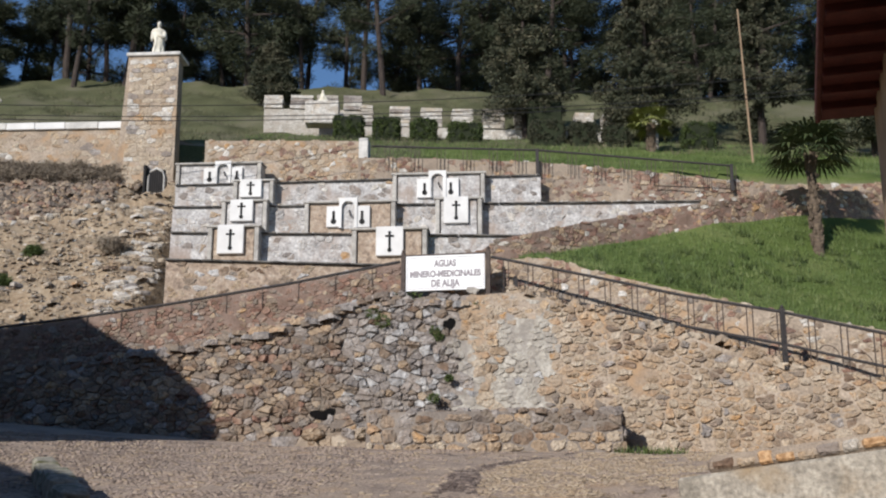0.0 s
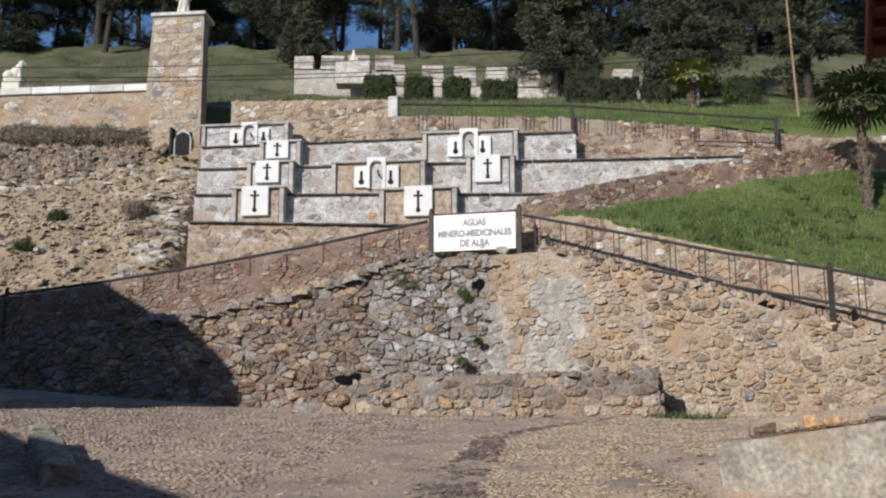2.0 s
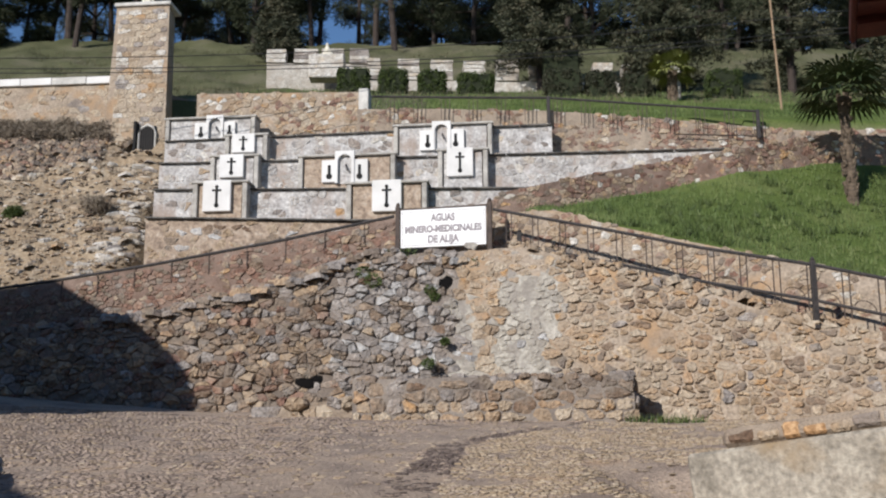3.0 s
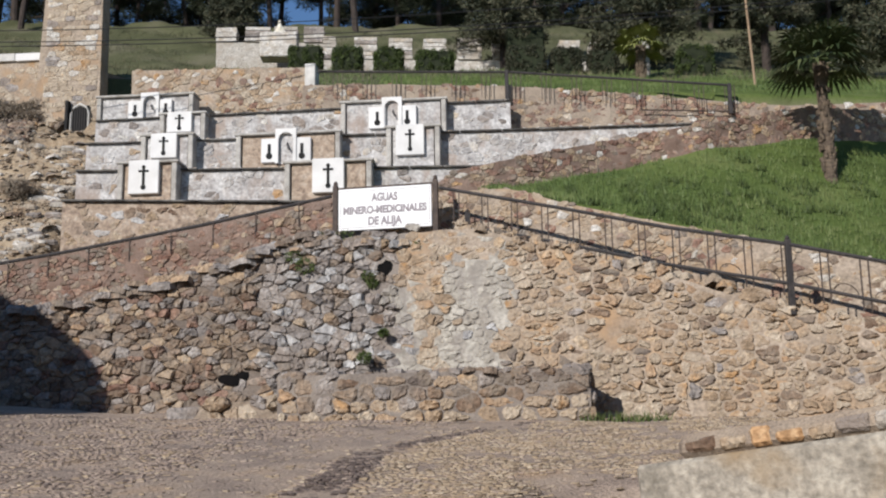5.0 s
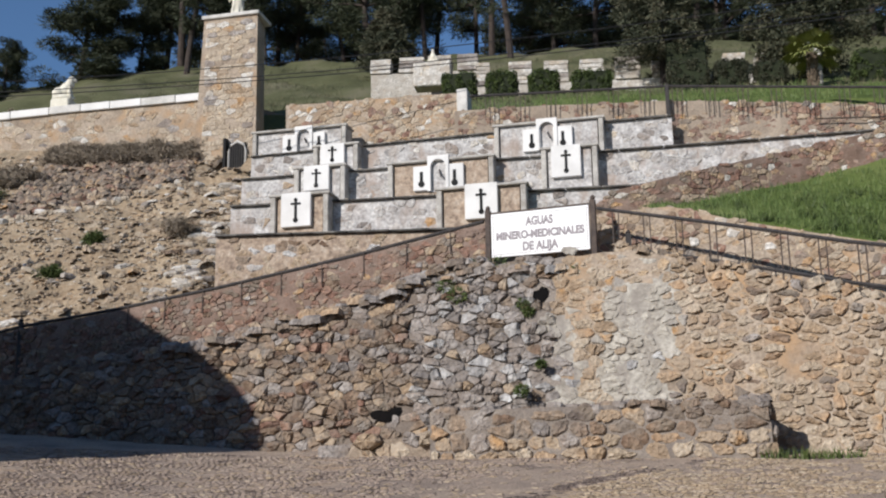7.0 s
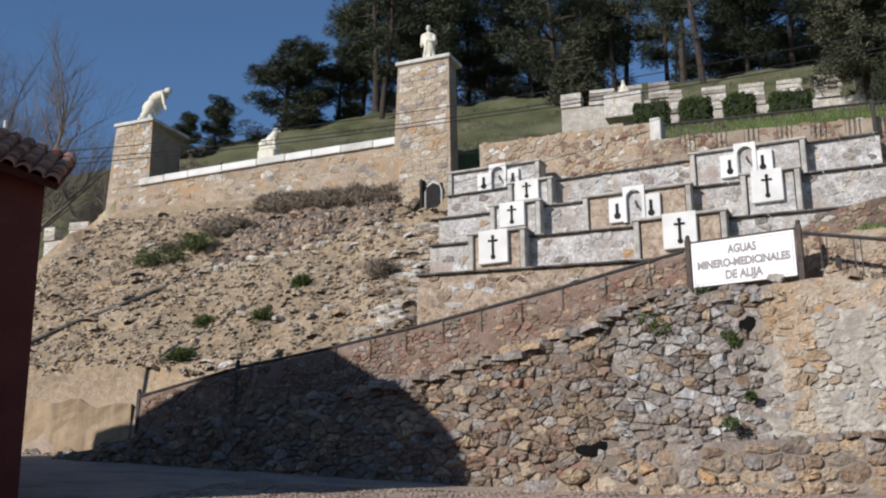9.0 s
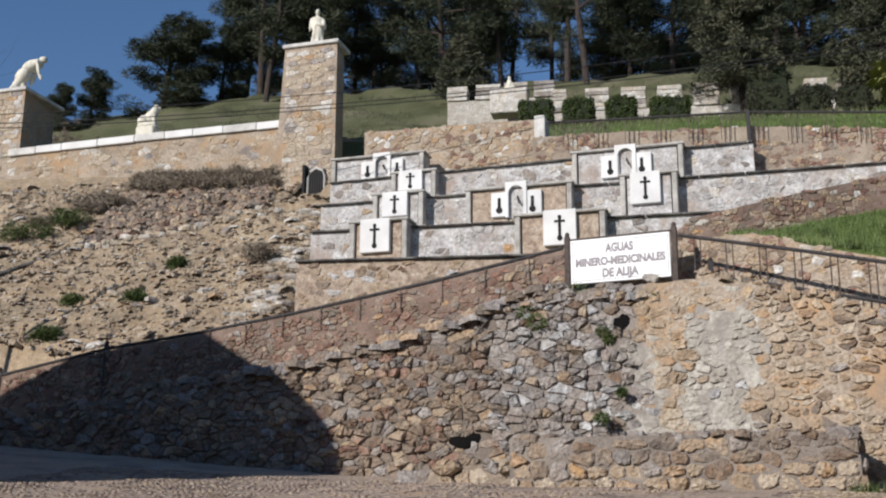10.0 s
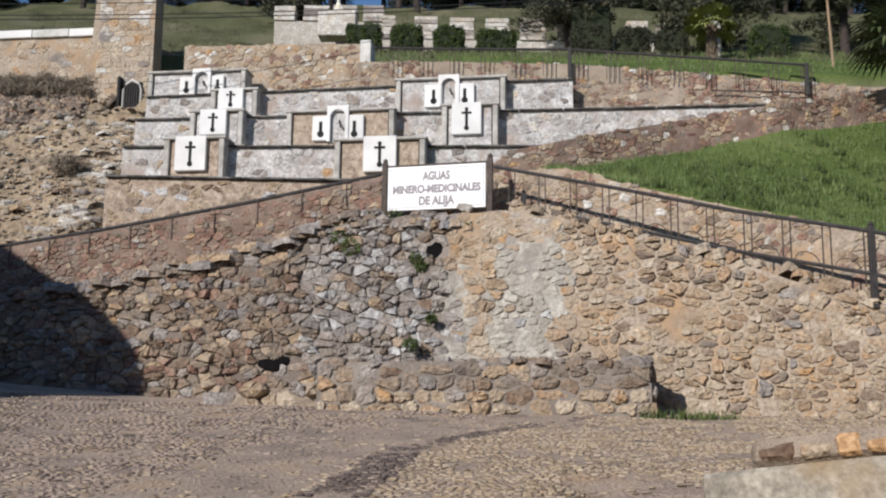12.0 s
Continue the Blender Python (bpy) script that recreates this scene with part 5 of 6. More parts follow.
for k, (x, y, sc) in enumerate(placed):
    src = kinds[2 if y > 84 or (x > 9 and k % 2) else rt.randrange(4)]
    m = Matrix.Translation((x, y, hill_z(x, y))) @ Matrix.Rotation(rt.uniform(0, 6.28), 4, "Z")
    if src not in first:
        first.add(src)
        src.matrix_basis = m
        src.scale = (sc, sc, sc)
    else:
        c = copy_thing(src, m)
        c.scale = (sc, sc, sc)
for k, (x, y, h, w) in enumerate(((6.2, 47.2, 8.2, 2.5), (11.7, 46.4, 8.6, 2.9), (17.0, 46.6, 8.8, 2.4))):
    c = cedar(31 + k, h, w, "dense dark green cedar on the slope above the fence")
    c.matrix_world = pose(x, y, hill_z(x, y) + 0.1)
far = cedar(41, 7.0, 2.6, "dense dark green cedar at the edge of the slope")
far.matrix_world = pose(19.5, 41.0, hill_z(19.5, 41))
dark_bush = cedar(42, 3.4, 1.6, "dark conical evergreen behind the battlement")
dark_bush.matrix_world = pose(-6.0, 55, hill_z(-6, 55))


def palm(x, y, trunk, reach, mat, label, fronds=34, seed=3):
    r = random.Random(seed)
    z = land(x, y)[0]
    ob = empty("palm_tree", pose(x, y, z), label, "palm")
    bm = tube([(0, 0, -0.3), (0.02, 0, trunk * 0.3), (-0.03, 0, trunk * 0.7), (-0.04, 0, trunk)], [0.17, 0.135, 0.13, 0.17], 10)
    for k in range(90):
        a, zz = r.uniform(0, 6.28), r.uniform(0.1, trunk)
        add_box(bm, -0.03, 0.03, 0, 0.09, -0.02, 0.1, m=Matrix.Translation((-0.02, 0, zz)) @ Matrix.Rotation(a, 4, "Z") @ Matrix.Translation((0, 0.095, 0)) @ Matrix.Rotation(radians(-18), 4, "X"))
    part("trunk", bm, M_PALM_TRUNK, ob, "shaggy brown trunk")
    for k in range(fronds):
        a, lift = 2.4 * k, math.radians(60 - 82 * (k / fronds) ** 0.9 + r.uniform(-8, 8))
        bm = bmesh.new()
        d = Vector((math.cos(a) * math.cos(lift), math.sin(a) * math.cos(lift), math.sin(lift)))
        stem = reach * 0.5
        tip = d * stem
        tube([Vector((-0.04, 0, trunk)), Vector((-0.04, 0, trunk)) + tip], [0.014, 0.01], 4, bm)
        side = d.cross(Vector((0, 0, 1))).normalized()
        hub = Vector((-0.04, 0, trunk)) + tip
        for j in range(15):
            t = math.radians(-115 + 230 * j / 14)
            e = (math.cos(t) * d + math.sin(t) * side).normalized()
            w = 0.046
            o = e.cross(d.cross(side)).normalized() * w
            l1 = reach * 0.5 * (0.75 + 0.25 * math.cos(t))
            mid, end = hub + e * l1 * 0.6, hub + e * l1 + Vector((0, 0, -r.uniform(0.15, 0.45) * l1))
            v = [bm.verts.new(p) for p in (hub, mid + o, end, mid - o)]
            bm.faces.new(v)
        part("frond", bm, mat, ob)
    return ob


palm(11.86, 29.6, 2.95, 1.45, M_PALM, "dark green fan palm with a shaggy trunk on the turf", 42)
palm(10.3, 41.0, 1.2, 1.1, M_PALM_DRY, "small yellowish palm on the upper slope", 22, 4)
post = part("stone_post", box(-0.14, 0.14, -0.14, 0.14, 0, 1.5, bevel=0.03), PALE[0], None)
post.matrix_world = pose(10.75, 42.2, hill_z(10.7, 42.2) - 0.1)
tagged(post, "pale stone post on the slope", "post")


def hedge(x0, x1, y, z0, z1, depth, mat, label, seed):
    w, h = x1 - x0, z1 - z0
    ob = empty("hedge", pose((x0 + x1) / 2, y, z0), label, "hedge", "clipped hedges")
    bm = box(-w / 2 + 0.1, w / 2 - 0.1, -depth / 2 + 0.1, depth / 2 - 0.1, -0.3, h - 0.08, bevel=0.06)
    # The core's dark colour is the shade between the leaves.
    part("core", bm, M_DEEP_SHADE, ob)
    r = random.Random(seed)
    pts = []
    for k in range(150):
        u, v, t = r.uniform(-1, 1), r.uniform(-1, 1), r.uniform(0, 1)
        q = (abs(u) ** 9 + abs(v) ** 9 + abs(2 * t - 1) ** 9) ** (-1 / 9)
        pts.append((u * q * (w / 2 - 0.08), v * q * (depth / 2 - 0.08), h / 2 + (2 * t - 1) * q * (h / 2 - 0.08), r.uniform(0.08, 0.14)))
    lv = new("leaves", leaf_mesh("leaves", [leaf_cloud(pts, 70, 0.032, 1.0, seed)], mat))
    lv.parent = ob
    return ob


for k, (x0, x1, z1, dull) in enumerate(((-2.41, -1.11, 17.9, 0), (-0.78, 0.4, 17.8, 0), (0.8, 1.93, 17.72, 0), (2.36, 3.82, 17.55, 0), (5.78, 7.28, 17.6, 1), (7.4, 8.6, 17.5, 1), (8.8, 9.9, 17.35, 1), (12.08, 13.43, 17.45, 0))):
    y = 44.0 - 0.1 * (x0 + x1) / 2
    hedge(x0, x1, y, hill_z(x0, y) - 0.1, z1, 1.0, M_HEDGE_DARK if dull else M_HEDGE, "clipped dark green box hedge in front of the battlement" if not dull else "dull brownish clipped hedge on the slope", 50 + k)
# A stone block coloured near-black for the cedar's shade on it.
slab = part("stone_block", box(-0.75, 0.75, -0.3, 0.3, 0, 1.9, bevel=0.05), M_DEEP_SHADE, None)
slab.matrix_world = pose(6.9, 46.2, hill_z(6.9, 46.2) - 0.1)
tagged(slab, "stone block behind the hedges, tree shade put into its colour", "block")


def tufts(name, pts, blades, size, mat, label, category, lean=0.5):
    """Standing blades round each point (x, y, z, radius)."""
    r = np.random.RandomState(abs(hash(len(pts))) % 1000)
    v, f = [], []
    for x, y, z, rad in pts:
        for _ in range(blades):
            a, d = r.uniform(0, 6.28), rad * math.sqrt(r.uniform())
            bx, by = x + math.cos(a) * d, y + math.sin(a) * d
            h, w, t = size * r.uniform(0.5, 1.3), size * 0.09, r.uniform(0, 6.28)
            lx, ly = lean * h * r.uniform(-1, 1), lean * h * r.uniform(-1, 1)
            o = len(v)
            v += [(bx - w * math.cos(t), by - w * math.sin(t), z - 0.03), (bx + w * math.cos(t), by + w * math.sin(t), z - 0.03), (bx + lx, by + ly, z + h)]
            f.append((o, o + 1, o + 2))
    return tagged(new(name, mesh_of(name, v, f, mat)), label, category, kind="stuff")


def surface(x, y):
    """The ground's true height under a point."""
    z, c = land(x, y)
    return z + relief(x, y, c)


rg = random.Random(21)
pts = []
while len(pts) < 5200:
    x, y = rg.uniform(3.2, 17), rg.uniform(20, 31)
    if y_right(x) + 0.5 < y < y_diag(x) - 0.05:
        pts.append((x, y, surface(x, y), 0.14))
tufts("grass_bank", pts, 7, 0.11, M_GRASS, "short green grass on the bank", "grass")
pts = []
while len(pts) < 2600:
    x, y = rg.uniform(-6, 20), rg.uniform(34, 46)
    if y > max(y_fence(x), y_front(x) if x < -1 else 0) + 0.6:
        pts.append((x, y, surface(x, y), 0.2))
pts2 = []
while len(pts2) < 260:
    x, y = rg.uniform(3.2, 17), rg.uniform(20, 31)
    if y_right(x) + 0.5 < y < y_diag(x) - 0.05 and noise.noise((x * 0.8, y * 0.8, 5.0)) > 0.05:
        pts2.append((x, y, surface(x, y), 0.2))
tufts("weed_clumps", pts2, 24, 0.17, M_HEDGE, "darker weed clumps in the green bank", "weeds", 0.8)
tufts("grass_slope", pts, 6, 0.13, M_GRASS, "short green grass on the upper slope", "grass")


def shrub(x, y, w, h, mat, label, seed, category="shrub", n=26, leaf=0.032):
    r = random.Random(seed)
    z = surface(x, y)
    ob = empty("shrub", pose(x, y, z - 0.05), label, category)
    bm = bmesh.new()
    pts = []
    for k in range(n):
        a, q = r.uniform(0, 6.28), math.sqrt(r.random())
        tip = Vector((math.cos(a) * q * w, math.sin(a) * q * w * 0.7, h * (1.05 - 0.6 * q * q) * r.uniform(0.6, 1.1)))
        tube([(tip.x * 0.2, tip.y * 0.2, 0), tip * 0.6 + Vector((0, 0, 0.03)), tip], [0.012, 0.008, 0.003], 3, bm)
        pts.append((tip.x, tip.y, tip.z, r.uniform(0.12, 0.25)))
        pts.append((tip.x * 0.7, tip.y * 0.7, tip.z * 0.65, r.uniform(0.1, 0.22)))
    tagged(part("branchwork", bm, M_BARK, ob), kind="stuff")
    lv = new("leaves", leaf_mesh("leaves", [leaf_cloud(pts, 60, leaf, 1.15, seed, 0.2, 2.0, 0.25)], mat))
    lv.parent = ob
    return ob


for k, (x, y, w, h, mat, text) in enumerate(((-8.8, 33.9, 0.5, 0.5, M_DRY, "dark dry bush on the stony bank"), (-16.7, 35.4, 0.95, 0.75, M_WEED, "dull green bush on the stony bank"), (-15.7, 35.9, 0.9, 0.6, M_WEED, "dull green bush on the stony bank"),
                                           (-13.2, 30.75, 0.4, 0.3, M_HEDGE, "low green weed on the stony bank"), (-13.9, 30.5, 0.35, 0.25, M_HEDGE, "low green weed on the stony bank"), (-14.6, 30.4, 0.35, 0.22, M_HEDGE, "low green weed on the stony bank"),
                                           (-11.56, 32.1, 0.25, 0.25, M_WEED, "small green weed on the stony bank"), (-13.4, 32.3, 0.22, 0.2, M_WEED, "small green weed on the stony bank"), (-11.25, 34.0, 0.22, 0.2, M_WEED, "small green weed on the stony bank"))):
    shrub(x, y, w, h, mat, text, 70 + k)
def strip(f):
    """A place in the rough band between the stone edging and the parapet."""
    x = rg.uniform(-14.6, -9.8)
    low, top = 34.85 + 0.33 * (x + 15), 38.8 - 0.05 * (x + 9.8)
    return x, low + (top - low) * f


for k in range(46):
    x, y = strip(rg.uniform(0.72, 1.0)) if k < 40 else (rg.uniform(-18.5, -14.5), rg.uniform(36.2, 38.4))
    shrub(x, y, rg.uniform(0.35, 0.65), rg.uniform(0.25, 0.5), M_DRY, "dry grey brown brush on the bank", 100 + k, "brush", 24, 0.034)
for k in range(16):
    shrub(rg.uniform(-32, -25), rg.uniform(48.5, 55), rg.uniform(1.2, 2.0), rg.uniform(1.6, 3.0), M_DRY if k % 3 == 0 else M_HEDGE_DARK, "dark tangled brush behind the end pier", 160 + k, "brush", 34, 0.05)
pts = []
while len(pts) < 3200:
    x, y = rg.uniform(-20, 22), rg.uniform(40, 60)
    if noise.noise((x * 0.4, y * 0.4, 3.0)) > -0.2 and not (math.hypot((x + 6.4) / 1.9, (y - 40.7) / 0.9) < 1 or (-6 < x < 11 and 46.5 < y < 48.8)):
        pts.append((x, y, surface(x, y), 0.3))
tufts("hill_grass", pts, 7, 0.16, M_HILL_GRASS, "dull olive grass tufts on the hill", "grass", 0.8)
pts = [(rg.uniform(-21, -7), rg.uniform(30.2, 38.5), 0, 0.1) for k in range(330)]
tufts("weeds", [(x, y, surface(x, y), 0.16) for x, y, _, _ in pts], 12, 0.16, M_DRY, "thin dry grass tufts over the bank", "dry grass", 0.8)
tufts("weeds", [(4.2 + 0.16 * k, 22.15 + 0.02 * k + rg.uniform(-0.06, 0.06), street(4.5, 22.2), 0.13) for k in range(9)], 26, 0.15, M_WEED, "green weeds at the foot of the ledge", "weeds", 0.7)
wall_plants = [(0.62, 24.95, 5.75, 0.14), (0.70, 24.9, 5.6, 0.12), (-0.25, 25.45, 6.5, 0.3), (0.15, 25.4, 6.55, 0.25), (-0.8, 25.35, 6.2, 0.2), (1.6, 24.9, 6.35, 0.14), (0.9, 24.45, 4.6, 0.1), (0.55, 24.35, 4.15, 0.14), (-0.6, 25.2, 6.0, 0.2), (3.3, 23.6, 3.68, 0.2)]
leaf = new("wall_weeds", leaf_mesh("wall_weeds", [leaf_cloud(wall_plants, 240, 0.026, 1.0, 9, 0.2, 1.8, 0.35)], M_WEED))
leaf.parent = lower_wall
tagged(leaf, "green weeds growing from the wall", kind="stuff")


# ---- bare trees beyond the house ----
def bare_tree(seed, height, label):
    r = random.Random(seed)
    ob = empty("bare_tree", pose(0, 0, 0), label, "tree", "bare trees")
    bm, twigs = bmesh.new(), bmesh.new()

    def grow(target, p, d, length, rad, level):
        pts, e = limb(target, p, d, length, rad, rad * 0.55, 6 if level < 2 else 3, 0.16, 4, r)
        if level >= 5:
            return
        for k in range((6, 5, 5, 5, 4)[level]):
            q = pts[min(4, 1 + k % 4 + (k > 2))]
            s = Vector((r.uniform(-1, 1), r.uniform(-1, 1), r.uniform(0.1, 0.9)))
            grow(twigs if level >= 1 else bm, q, e * 0.6 + s * 0.8, length * r.uniform(0.5, 0.72), rad * 0.42, level + 1)
    grow(bm, (0, 0, -0.3), (0, 0, 1), height * 0.45, 0.2, 0)
    part("trunk", bm, M_BARK_PALE, ob)
    tagged(part("branchwork", twigs, M_BARK_PALE, ob, "bare grey branches"), kind="stuff")
    return ob


b1 = bare_tree(5, 15.0, "leafless grey tree behind the houses")
b1.matrix_world = pose(-28.6, 44.5, 12.2)
c = copy_thing(b1, pose(-31.5, 47, 12, 0, 0, 110))
c = copy_thing(b1, pose(-25.4, 46.5, 11.4, 0, 0, 200))
c.scale = (0.62, 0.62, 0.62)
c = copy_thing(b1, pose(-27.0, 50.5, 11.6, 0, 0, 290))
c.scale = (0.7, 0.7, 0.7)

for x, y, z, turn, size in ((-30.2, 45.5, 12.0, 30, 0.9), (-33.0, 50, 12.0, 160, 0.85), (-29.5, 52.0, 12.4, 250, 0.75)):
    copy_thing(b1, pose(x, y, z, 0, 0, turn)).scale = (size, size, size)

# ---- a dark tube for a gully's shade, and a stone edging across the bank ----
tagged(part("pipe", tube([(x, y, surface(x, y) + 0.04) for x, y in ((-18.8, 31.6), (-17.8, 32.4), (-16.6, 33.4), (-15.2, 34.6), (-14.4, 35.2))], 0.07, 6), M_COPING, None), "dark tube drawn as the shade of a gully across the bank", "pipe")
for k in range(34):
    f = k / 33
    x, y = -15.0 + 5.8 * f + rg.uniform(-0.1, 0.1), 34.7 + 1.9 * f + rg.uniform(-0.12, 0.12)
    st = new("edging_stone", mesh_of("edging_stone", SHAPES[k % 14][0], SHAPES[0][1], GOLD[0] if k % 3 else PALE[0]))
    st.matrix_world = Matrix.Translation((x, y, surface(x, y) + 0.02)) @ Euler((rg.uniform(-0.2, 0.7), rg.uniform(-0.2, 0.2), rg.uniform(-0.4, 0.8))).to_matrix().to_4x4() @ Matrix.Diagonal((rg.uniform(0.12, 0.28), rg.uniform(0.08, 0.16), 0.08, 1))
    tagged(st, "flat tan stone in a rough edging on the bank", "stone", "edging stones")

# ---- poles and cables ----
bm = tube([(13.28, 38, 13.8), (13.16, 38, 17), (13.05, 38, 20.4)], [0.045, 0.04, 0.032], 8)
pole = part("utility_pole", bm, M_POLE, None)
tagged(pole, "leaning bare wooden pole on the slope", "pole")
bm = tube([(-16.6, 27.4, 3.2), (-16.6, 27.4, 12.6)], [0.06, 0.05], 8)
mast = part("mast", bm, M_PALE_EDGE, None)
tagged(mast, "slim pale metal mast behind the red house", "pole")
for k, (z0, zm, z1, yy) in enumerate(((15.5, 14.0, 16.4, 34.0), (15.1, 13.75, 16.1, 33.7), (15.9, 14.5, 17.2, 34.4))):
    pts = [(-40 + 60 * t, yy, z0 * (1 - t) + z1 * t - 4 * ((z0 + z1) / 2 - zm) * t * (1 - t) + (0.5 * (0.4 - t) if t < 0.4 else 0)) for t in np.linspace(0, 1, 25)]
    tagged(part("overhead_cable", tube(pts, 0.014, 4), M_CABLE, None), "thin black overhead cable across the terraces", "cable", "overhead cables")


# ---- stonework, piece by piece ----
def limy(x, z):
    """Where the spring water left lime: 2 a smooth crust, 1 washed grey stones, 0 none."""
    q = x + 0.34 * noise.noise((x * 0.9, z * 0.8, 2.0)) + 0.2 * noise.noise((x * 2.4, z * 2.2, 4.0)) + 0.08 * noise.noise((x * 7, z * 6, 4.0))
    if 1.95 < q < 3.12 and 3.6 < z < 6.0 + 0.9 * noise.noise((x * 1.7, 1.0, 7.0)):
        return 2
    if 0.95 < q < 1.5 and z < 5.5 and noise.noise((x * 2.5, z * 1.6, 3.0)) > -0.25:
        return 2
    if -1.05 < q < -0.65 and z < 5.8 and noise.noise((x * 3, z * 1.2, 8.0)) > -0.1:
        return 1
    return 1 if -0.1 < q < 0.5 and z < 4.8 and noise.noise((x * 2, z * 1.5, 5.0)) > 0.05 else 0


def kinds_low(x, z):
    q = x + 0.7 * noise.noise((x * 0.6, z * 0.8, 2.0))
    lime = limy(x, z)
    if lime == 2:
        return pick((CRUST, 6), (LIME, 0.8 if x < 1.6 else 0.15), (TAN, 0.5))
    if lime == 1:
        return pick((LIME, 5), (GREY, 2))
    if q > 3.2:
        return pick((TAN, 7), (GOLD, 2.6), (ORANGE, 1.7), (BROWN, 1.2), (DARK, 0.35), (GREY, 0.3))
    if q > 1.1:
        return pick((TAN, 4), (GOLD, 3), (ORANGE, 0.8), (CRUST, 2))
    if q > -1.3:
        return pick((GREY, 6), (LIME, 1.6), (TAN, 0.6), (BROWN, 0.9))
    return pick((BROWN, 6), (DARK, 1.6), (GREY, 2.0), (TAN, 1.5), (RED, 1.6), (ORANGE, 0.35))


def mortared(x, z):
    """How far the joints are filled: open on the brown part of the wall, flush with tan mortar beyond the crust."""
    return smooth01((x + 1.2 * noise.noise((x * 0.5, z * 0.7, 6.0)) - 1.2) / 1.6)


for m in (M_MORTAR_TAN, M_CALCITE, M_MORTAR_DARK):
    lower_wall.data.materials.append(m)
for face in lower_wall.data.polygons:
    q = lower_wall.matrix_world @ face.center
    lime = limy(q.x, q.z)
    if lime == 2:
        face.material_index = 2
    elif q.x + 0.6 * noise.noise((q.x, q.z, 1.0)) > 1.5:
        face.material_index = 1
    elif q.x > -1.3:
        face.material_index = 3


def around_hole(cells):
    """Leave out the stones over the black hollows at the wall's foot and under the sign."""
    return [c for c in cells if ((c[0].x + 1.8) / 0.3) ** 2 + ((c[0].z - 3.86) / 0.1) ** 2 > 1 and ((c[0].x - 0.95) / 0.15) ** 2 + ((c[0].z - 5.88) / 0.19) ** 2 > 1]


# Black lumps on the solid mortar face; their colour is the hollows' shade.
for hx, hz, hw, hh in ((-1.8, 3.86, 0.42, 0.13), (0.95, 5.88, 0.16, 0.17)):
    bm = bmesh.new()
    vs = bmesh.ops.create_icosphere(bm, subdivisions=2, radius=1)["verts"]
    yy = y_low(hx) + 0.17 * (hz - low_bottom(hx)) - 0.02
    for v in vs:
        v.co = Vector((hx + v.co.x * hw * (1 + 0.5 * noise.noise(v.co * 2)), yy + v.co.y * 0.025, hz + v.co.z * hh * (1 + 0.6 * noise.noise(v.co * 2.2))))
    part("hollow", bm, M_HOLLOW_SHADE, lower_wall, "black lump painted as a hollow's shade between the stones")
near_low = lambda p: abs(p.x - 1.5)
set_stones(lower_wall, around_hole(courses(-15.3, 13.8, y_low, low_bottom, lambda x: lerp(x, L_TOP) + 0.02, (0.095, 0.135), (0.145, 0.215), kinds_low, depth=lambda x: 0.068 if x < 0.9 else 0.068 - 0.042 * smooth01((x - 0.9) / 0.5) + 0.012 * smooth01((x - 3.1) / 0.5), joint=0.004, batter=0.17, rag=0.14, lose=0.46, wild=0.46, bed=0.6, rough=0.8, worn=mortared)), 300, near_low)
set_stones(trough, courses(-0.95, 4.3, y_trough, lambda x: street(x, 23) - 0.05, lambda x: 3.78, (0.17, 0.23), (0.25, 0.36), lambda x, z: pick((DARK, 6 if x > 1.0 else 1.5), (TAN, 1), (BROWN, 2.6), (GREY, 1.6), (ORANGE, 0.4)) if z > 3.2 else pick((TAN, 4), (ORANGE, 1), (GOLD, 3)), depth=lambda x: 0.05, lose=0.22, wild=0.36, skip=0.0, bed=0.5, rough=0.6, joint=0.012, worn=lambda x, z: 0.75 if z > 3.2 else 0.95), 200, near_low)
set_stones(trough_left, courses(-3.0, -0.9, lambda x: 24.2 - 0.24 * x - 0.55, lambda x: street(x, 24) - 0.05, lambda x: 3.45, (0.16, 0.28), (0.2, 0.4), lambda x, z: pick((TAN, 3), (GREY, 2), (GOLD, 1)), depth=0.12), 60, near_low)
set_stones(upper_wall, courses(-14.0, -0.1, y_up, lambda x: lerp(x, L_TOP) - 0.3, lambda x: lerp(x, RAIL_L) - 0.06, (0.075, 0.11), (0.12, 0.18), lambda x, z: pick((RED, 8), (BROWN, 4), (TAN, 0.6), (GREY, 0.3)), depth=0.024, lose=0.3, skip=0.1), 300, lambda p: abs(p.x))
set_stones(right_wall, courses(0.1, 13.9, y_right, lambda x: lerp(x, L_TOP) - 0.2, lambda x: lerp(x, R_TOP), (0.09, 0.12), (0.13, 0.18), lambda x, z: pick((TAN, 5), (GOLD, 2), (RED, 2), (BROWN, 1.5), (PALE, 0.5)), depth=0.018, skip=0.12), 300, lambda p: abs(p.x - 4))
set_stones(diagonal_wall, courses(1.25, 15.8, y_diag, lambda x: lerp(x, D_FOOT) - 0.6, lambda x: lerp(x, D_TOP) + 0.03, (0.09, 0.12), (0.13, 0.18), lambda x, z: pick((RED, 5), (BROWN, 2.4), (TAN, 3), (ORANGE, 0.8), (PALE, 0.7)), depth=0.018, skip=0.1), 300, lambda p: abs(p.x - 5))
set_stones(fence_wall, courses(-1.2, 17.8, y_fence, lambda x: 10.6, lambda x: lerp(x, F_TOP) + 0.02, (0.09, 0.12), (0.13, 0.18), lambda x, z: pick((RED, 5), (TAN, 3.2), (ORANGE, 1.2), (BROWN, 1.2), (PALE, 0.5)), depth=0.015, skip=0.2), 300, lambda p: abs(p.x - 4))
